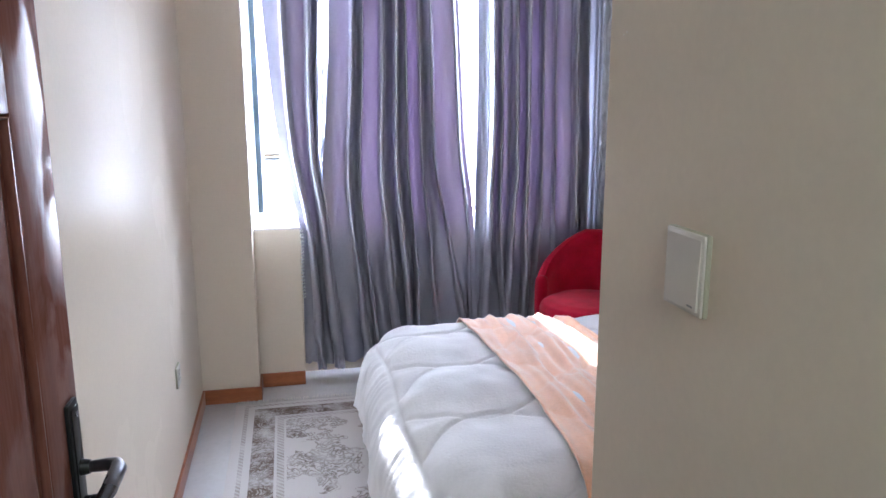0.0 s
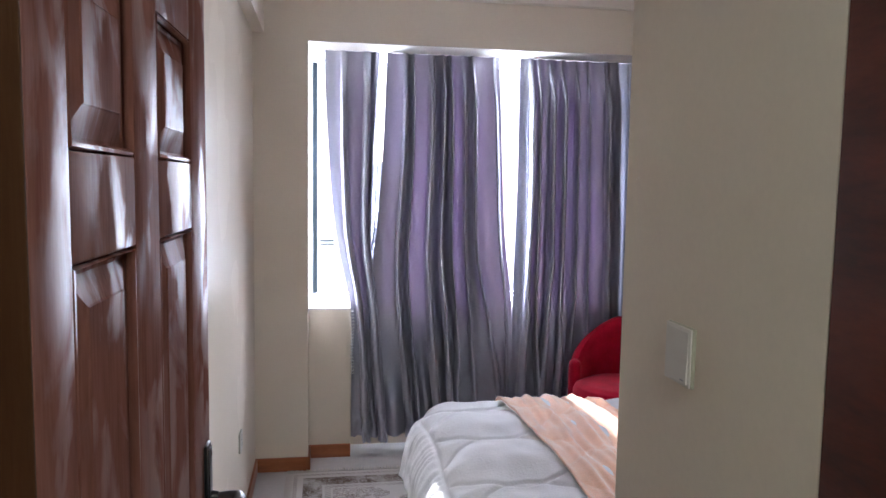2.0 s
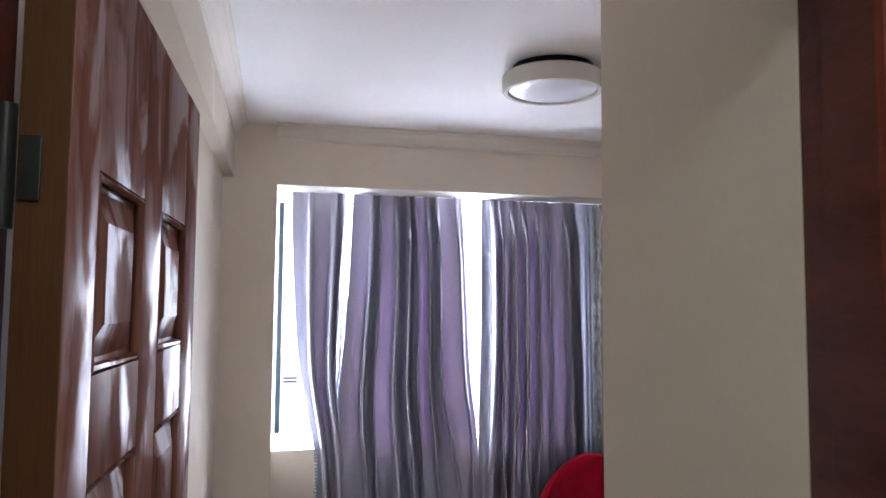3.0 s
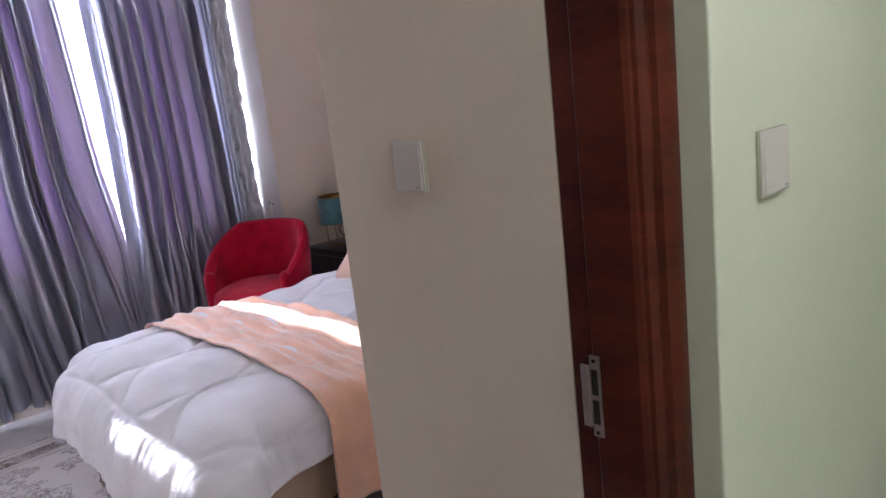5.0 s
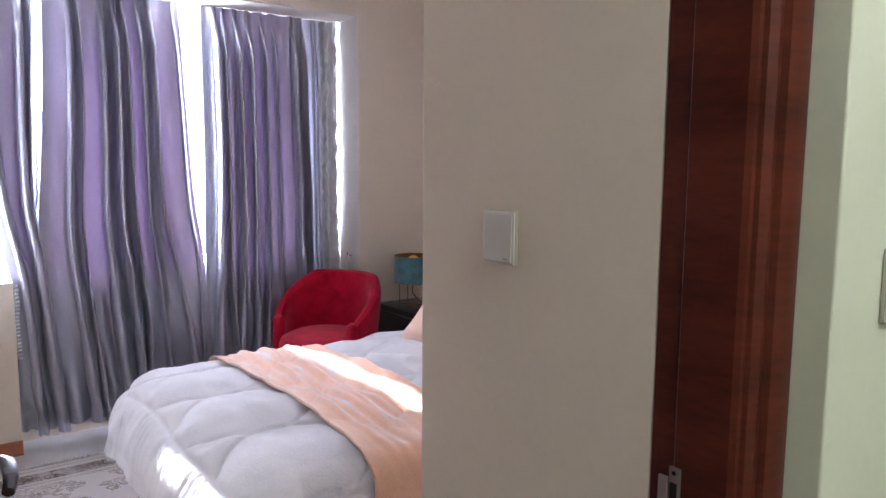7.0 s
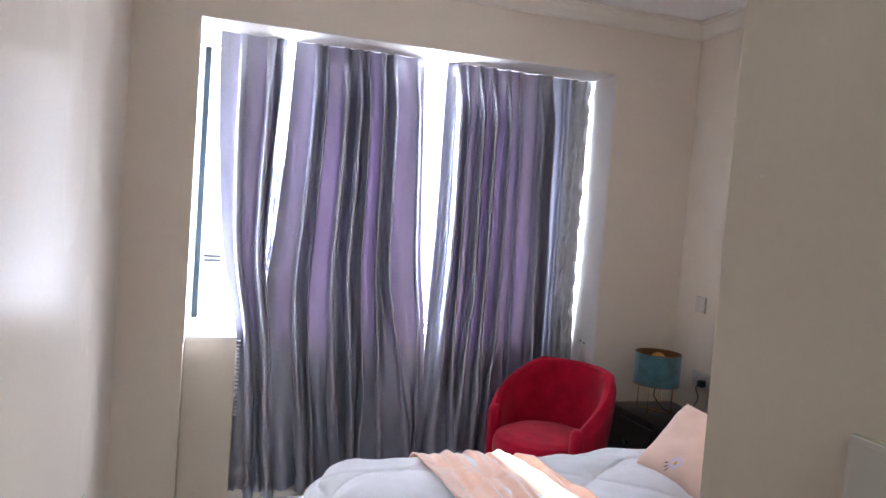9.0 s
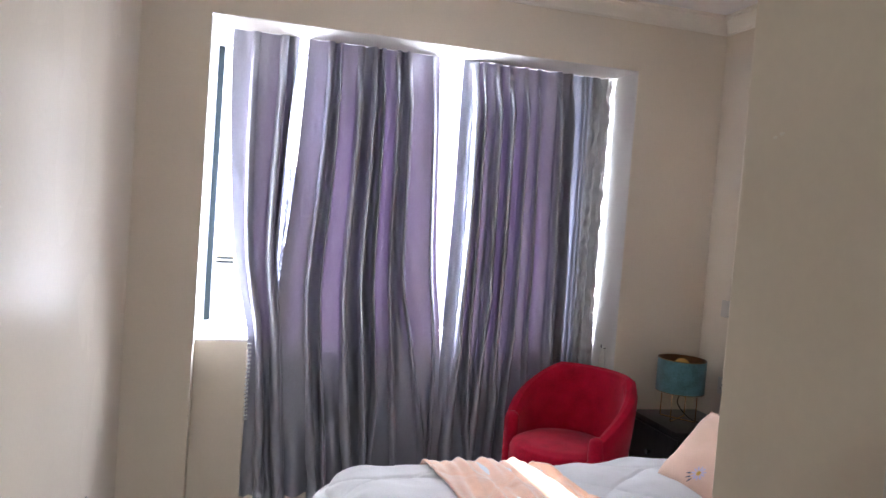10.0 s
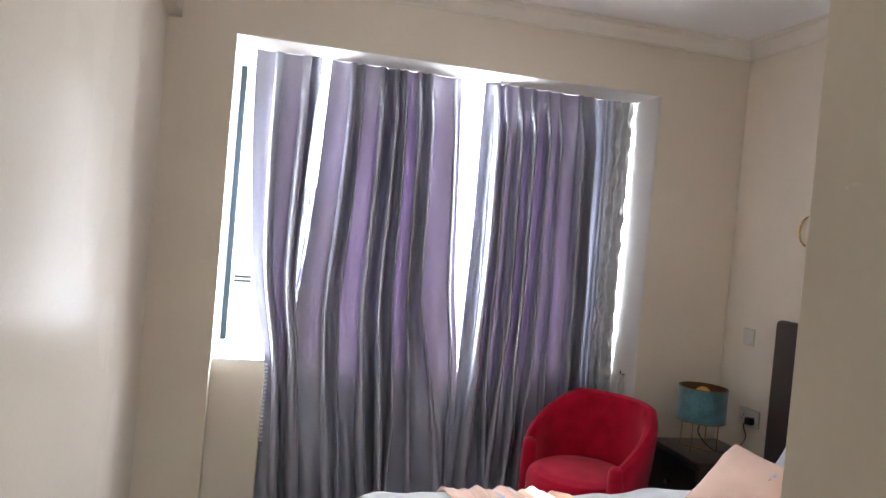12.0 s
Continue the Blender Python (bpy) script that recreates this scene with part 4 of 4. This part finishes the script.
def throw():
    W = BY1 - BY0

    def f(u, v):
        t = -0.42 + v * (W + 0.42 + 0.10)
        a = 0.205 + 0.015 * math.sin(t * 3 + 1.0)
        b = 0.630 + 0.030 * math.sin(t * 2.2 + 0.4)
        s = a + (b - a) * u
        p = duvet_point(s, max(t, -0.13), 0.020, 0.35)
        ridges = (0.0095 * math.sin(u * 24 + 3.4 * math.sin(t * 2.1 + 0.5) + 1.2 * math.sin(t * 6.1)) + 0.0045 * math.sin(u * 61 + 5 * math.sin(t * 3.1)) + wobble(u * 3, t, 0.4, 5, 0.008)) * smooth01(u * 4) * (0.35 + 0.65 * smooth01((t + 0.1) / 0.7))
        edge = 0.008 * math.exp(-(u / 0.035) ** 2)
        if t < -0.13:
            e = -0.13 - t
            return Vector((p.x + 0.02 * math.sin(u * 9) * e * 2 - 0.05 * e * (0.5 - u), p.y - 0.012 * math.sin(u * 13 + 1) * e * 3 - 0.015, p.z - e))
        return Vector((p.x, p.y - (0.012 if t < 0 else 0), p.z + ridges + edge))

    bm = sheet(f, 70, 150)
    ob = solo("throw_blanket", bm, THROW, "peach plush throw laid across the bed", "blanket", angle=180)
    sol = ob.modifiers.new("thickness", "SOLIDIFY")
    sol.thickness, sol.offset = 0.008, -1
    return ob


throw()


def cushion(name, m, w, h, thick, material, label, flower):
    ob = thing(name, (0, 0, 0), label, "pillow", "pillows on the bed")
    bm = bmesh.new()

    def side(sg):
        def f(u, v):
            a, b = u * 2 - 1, v * 2 - 1
            body = (max(0, 1 - a ** 4) * max(0, 1 - b ** 4)) ** 0.55
            pinch = 1 - 0.11 * (1 - abs(a) ** 2) * abs(b) ** 2
            pinch2 = 1 - 0.11 * (1 - abs(b) ** 2) * abs(a) ** 2
            return Vector((a * w / 2 * pinch2, sg * (thick / 2 * body + wobble(a, b, sg, 2.5, 0.010) * body), b * h / 2 * pinch))
        return f

    sheet(side(-1), 30, 30, bm), sheet(side(1), 30, 30, bm)
    bmesh.ops.remove_doubles(bm, verts=bm.verts, dist=0.0008)
    part("cover", bm, material, ob, smooth=True, angle=180)
    part("piping", tube([(x * w / 2 * 0.995, 0, z * h / 2 * 0.995) for x, z in ((-1, -1), (-0.5, -0.918), (0, -0.894), (0.5, -0.918), (1, -1), (0.918, -0.5), (0.894, 0), (0.918, 0.5), (1, 1), (0.5, 0.918), (0, 0.894), (-0.5, 0.918), (-1, 1), (-0.918, 0.5), (-0.894, 0), (-0.918, -0.5))], 0.0035, 6, closed=True), material, ob, smooth=True)
    for fx, fz, size in flower:
        fy = -(thick / 2) * ((1 - (2 * fx / w) ** 4) * (1 - (2 * fz / h) ** 4)) ** 0.55 - 0.006
        bm = bmesh.new()
        for k in range(11):
            a = k * math.tau / 11
            c, s_ = math.cos(a), math.sin(a)
            pts = [(0.25, 0), (0.6, 0.13), (1.0, 0.05), (1.0, -0.05), (0.6, -0.13)]
            vs = [bm.verts.new((fx + size * (p * c - q * s_), fy - 0.001, fz + size * (p * s_ + q * c))) for p, q in pts]
            bm.faces.new(vs)
        part("flower_print", bm, LILAC, ob, "printed lilac flower")
        part("flower_heart", lathe([(0, 0), (size * 0.28, 0), (size * 0.2, 0.002), (0, 0.003)], (0, 0), 12), YELP, ob, "yellow flower heart").matrix_basis = pose(fx, fy - 0.001, fz, 90, 0, 0)
        bm = bmesh.new()
        for k, a in enumerate((3.5, 3.9, 4.3)):
            c, s_ = math.cos(a), math.sin(a)
            vs = [bm.verts.new((fx + size * (p * c - q * s_), fy, fz + size * (p * s_ + q * c))) for p, q in [(0.9, 0), (1.3, 0.12), (1.8, 0), (1.3, -0.12)]]
            bm.faces.new(vs)
        part("leaf_print", bm, LEAFP, ob, "dark printed leaves")
    ob.matrix_world = m
    return ob


cushion("pillow", pose(1.608, 2.47, 0.742, -44, 0, -86), 0.44, 0.335, 0.14, PILLOW, "peach cotton cushion with printed lilac flowers", [(0.02, -0.10, 0.030), (0.10, 0.08, 0.014)])
cushion("pillow", pose(2.09, 2.58, 0.80, -30, 0, -90), 0.62, 0.42, 0.15, PILLOW_W, "white cotton pillow propped against the headboard", [])


# ---- armchair ----
def armchair(x, y, turn):
    ob = thing("armchair", (0, 0, 0), "red velvet tub armchair with a rounded back", "armchair")

    def shell(u, v):
        # round the back from one arm front to the other, then over the rim
        a = radians(-115 + 230 * u)
        back = math.cos(a * 0.78)
        rim = 0.625 + 0.240 * min(1.0, 1.22 * max(0.0, back)) ** 0.9
        rx, ry = 0.315, 0.30
        prof = [(0.00, 0.22), (0.012, 0.40), (0.020, rim - 0.05), (0.012, rim - 0.015), (-0.012, rim), (-0.036, rim - 0.010), (-0.050, rim - 0.04), (-0.055, 0.50), (-0.055, 0.44)]
        k = min(int(v * (len(prof) - 1)), len(prof) - 2)
        f = v * (len(prof) - 1) - k
        o = prof[k][0] * (1 - f) + prof[k + 1][0] * f
        z = prof[k][1] * (1 - f) + prof[k + 1][1] * f
        taper = 0.90 + 0.13 * smooth01((z - 0.2) / 0.6)
        return Vector(((rx * taper + o) * math.sin(a), (ry * taper + o) * math.cos(a), z))

    bm = sheet(shell, 72, 48)
    part("backrest", bm, RED, ob, smooth=True, angle=180)
    for sg in (-1, 1):
        a = radians(115) * sg
        cx, cy = 0.296 * math.sin(a), 0.281 * math.cos(a)
        part("arm_front", tube([(cx, cy, 0.22), (cx, cy, 0.40), (cx, cy, 0.600), (cx, cy, 0.626), (cx, cy, 0.640)], lambda u: (0.038, 0.039, 0.040, 0.034, 0.016)[round(u * 4)], 20), RED, ob, smooth=True, angle=60)

    def seat(u, v):
        a, r = u * math.tau, min(1.0, v * 1.0)
        x_, y_ = 0.262 * math.cos(a), 0.252 * math.sin(a) - 0.045 * smooth01(-math.sin(a) * 1.5)
        prof = [(0.0, 0.562), (0.45, 0.558), (0.80, 0.547), (0.95, 0.530), (1.0, 0.50), (1.0, 0.34)]
        k = min(int(v * 5), 4)
        f = v * 5 - k
        q, z = prof[k][0] * (1 - f) + prof[k + 1][0] * f, prof[k][1] * (1 - f) + prof[k + 1][1] * f
        return Vector((x_ * q, y_ * q, z))

    part("seat", sheet(seat, 48, 25), RED, ob, smooth=True, angle=180)
    part("base", lathe([(0.0, 0.20), (0.265, 0.20), (0.275, 0.23), (0.275, 0.36), (0.0, 0.36)], (0, 0), 48), RED, ob, smooth=True)
    for sx in (-1, 1):
        for sy in (-1, 1):
            part("leg", tube([(sx * 0.17, sy * 0.17, 0.21), (sx * 0.205, sy * 0.205, 0.0)], lambda u: 0.018 - 0.007 * u, 10), DARKWOOD, ob, smooth=True)
    ob.matrix_world = pose(x, y, 0, 0, 0, turn) @ Matrix.Diagonal((0.90, 0.90, 0.985, 1))
    return ob


armchair(1.445, 3.38, -62)


# ---- nightstand, lamp and cable ----
def nightstand():
    x0, x1, y0, y1, h = 1.945, 2.330, 3.255, 3.665, 0.605
    ob = thing("nightstand", ((x0 + x1) / 2, (y0 + y1) / 2, 0), "black brown wooden nightstand with two drawers", "nightstand")
    part("body", boxes((x0 + 0.018, x1, y0 + 0.006, y1 - 0.006, 0.04, h - 0.024), bevel=0.002), DARKWOOD, ob)
    part("plinth", boxes((x0 + 0.035, x1, y0 + 0.02, y1 - 0.02, 0.0, 0.04)), DARKWOOD, ob)
    part("top", boxes((x0, x1, y0, y1, h - 0.024, h), bevel=0.004), DARKWOOD, ob, smooth=True)
    for z in (0.06, 0.33):
        d = part("drawer_front", boxes((x0, x0 + 0.018, y0 + 0.010, y1 - 0.010, z, z + 0.235), bevel=0.003), DARKWOOD, ob)
        part("knob", tube([(x0, (y0 + y1) / 2, z + 0.12), (x0 - 0.012, (y0 + y1) / 2, z + 0.12), (x0 - 0.022, (y0 + y1) / 2, z + 0.12)], lambda u: 0.006 + 0.006 * u, 12), CHROME, d, smooth=True)
    return ob


nightstand()


def table_lamp(x, y, z):
    ob = thing("table_lamp", (x, y, z), "table lamp with a teal velvet drum shade and thin brass legs", "lamp")
    part("shade", lathe([(0.117, z + 0.142), (0.117, z + 0.306)], (x, y), 64), TEAL, ob, "teal velvet drum shade", smooth=True)
    part("lining", lathe([(0.1145, z + 0.143), (0.1145, z + 0.305)], (x, y), 64), GOLDIN, ob, "gold shade lining", smooth=True)
    for zz in (0.143, 0.305):
        part("shade_ring", tube([(x + 0.116 * math.cos(a), y + 0.116 * math.sin(a), z + zz) for a in np.linspace(0, math.tau, 49)[:-1]], 0.0022, 6, closed=True), GOLDIN, ob, smooth=True)
    for k in range(4):
        a = radians(35 + 90 * k)
        c, s = math.cos(a), math.sin(a)
        part("leg", tube([(x, y, z + 0.004), (x + 0.085 * c, y + 0.085 * s, z + 0.004), (x + 0.090 * c, y + 0.090 * s, z + 0.010), (x + 0.090 * c, y + 0.090 * s, z + 0.150)], 0.0028, 8), BRASS, ob, smooth=True)
        part("spoke", tube([(x + 0.090 * c, y + 0.090 * s, z + 0.150), (x + 0.02 * c, y + 0.02 * s, z + 0.160)], 0.002, 6), BRASS, ob, smooth=True)
    part("socket", tube([(x, y, z + 0.135), (x, y, z + 0.232)], 0.019, 16), BRASS, ob, smooth=True)
    bm = bmesh.new()
    bmesh.ops.create_uvsphere(bm, u_segments=24, v_segments=16, radius=0.040, matrix=Matrix.Translation((x, y, z + 0.268)))
    part("bulb", bm, AMBER, ob, "round amber bulb, switched off", smooth=True, angle=180)
    return ob


LX, LY, LZ = 2.095, 3.480, 0.605
table_lamp(LX, LY, LZ)


def curve_points(ctrl, n=10):
    """Smooth line through control points."""
    p = [Vector(ctrl[0])] + [Vector(q) for q in ctrl] + [Vector(ctrl[-1])]
    out = []
    for i in range(1, len(p) - 2):
        for k in range(n):
            t = k / n
            out.append(0.5 * ((2 * p[i]) + (p[i + 1] - p[i - 1]) * t + (2 * p[i - 1] - 5 * p[i] + 4 * p[i + 1] - p[i + 2]) * t * t + (3 * p[i] - p[i - 1] - 3 * p[i + 1] + p[i + 2]) * t ** 3))
    return out + [p[-2]]


def lamp_cable():
    ob = thing("lamp_cable", (LX, LY, LZ), "black lamp cable plugged into the wall socket", "cable")
    part("cord", tube(curve_points([(LX, LY - 0.01, LZ + 0.135), (LX - 0.02, LY - 0.02, LZ + 0.09), (LX + 0.01, LY - 0.04, LZ + 0.04), (LX + 0.06, LY - 0.06, LZ + 0.006), (LX + 0.13, LY - 0.07, LZ + 0.005), (LX + 0.19, LY - 0.06, LZ + 0.03), (2.300, 3.40, 0.690), (2.285, 3.405, 0.745), (2.312, 3.405, 0.765)]), 0.0032, 7), CABLE, ob, smooth=True)
    part("plug", boxes((2.300, 2.334, 3.388, 3.424, 0.748, 0.782), bevel=0.006), CABLE, ob, smooth=True)
    return ob


lamp_cable()


def wall_ring():
    cy, cz = 3.145, 1.702
    ob = thing("wall_ring", (RIGHT, cy, cz), "thin brass ring ornament on the cream wall", "wall decoration")
    part("ring", tube([(RIGHT - 0.012, cy + 0.070 * math.cos(a), cz + 0.070 * math.sin(a)) for a in np.linspace(0, math.tau, 41)[:-1]], 0.005, 8, closed=True), BRASS, ob, smooth=True)
    part("pin", tube([(RIGHT, cy, cz + 0.070), (RIGHT - 0.012, cy, cz + 0.070)], 0.004, 8), BRASS, ob, smooth=True)
    return ob


wall_ring()

def paint_chip():
    """Two flakes of pale filler showing where the wall paint has chipped."""
    bm = bmesh.new()
    for y, z, r in ((0.8355, 1.6175, 0.0024), (0.8275, 1.6200, 0.0030)):
        ring = [bm.verts.new((HALL - 0.0008, y + r * (1 + 0.35 * math.sin(3 * a)) * math.cos(a), z + 0.7 * r * (1 + 0.3 * math.cos(2 * a)) * math.sin(a))) for a in np.linspace(0, math.tau, 13)[:-1]]
        top = bm.verts.new((HALL - 0.0018, y, z))
        for k in range(12):
            bm.faces.new((ring[k], ring[(k + 1) % 12], top))
    return solo("paint_chip", bm, TRIMW, "small pale chip in the cream wall paint", "paint chip")


paint_chip()

# ---- outside ----
# Unseen ground, added so the sky's dark lower half doesn't show.
structure("ground", boxes((-30, 30, OUT, 60, -3.2, -3.0)), mat("pale_outside_ground", (0.5, 0.48, 0.45), 0.9, bump=0.1), "pale ground added out of view below the window", "ground")
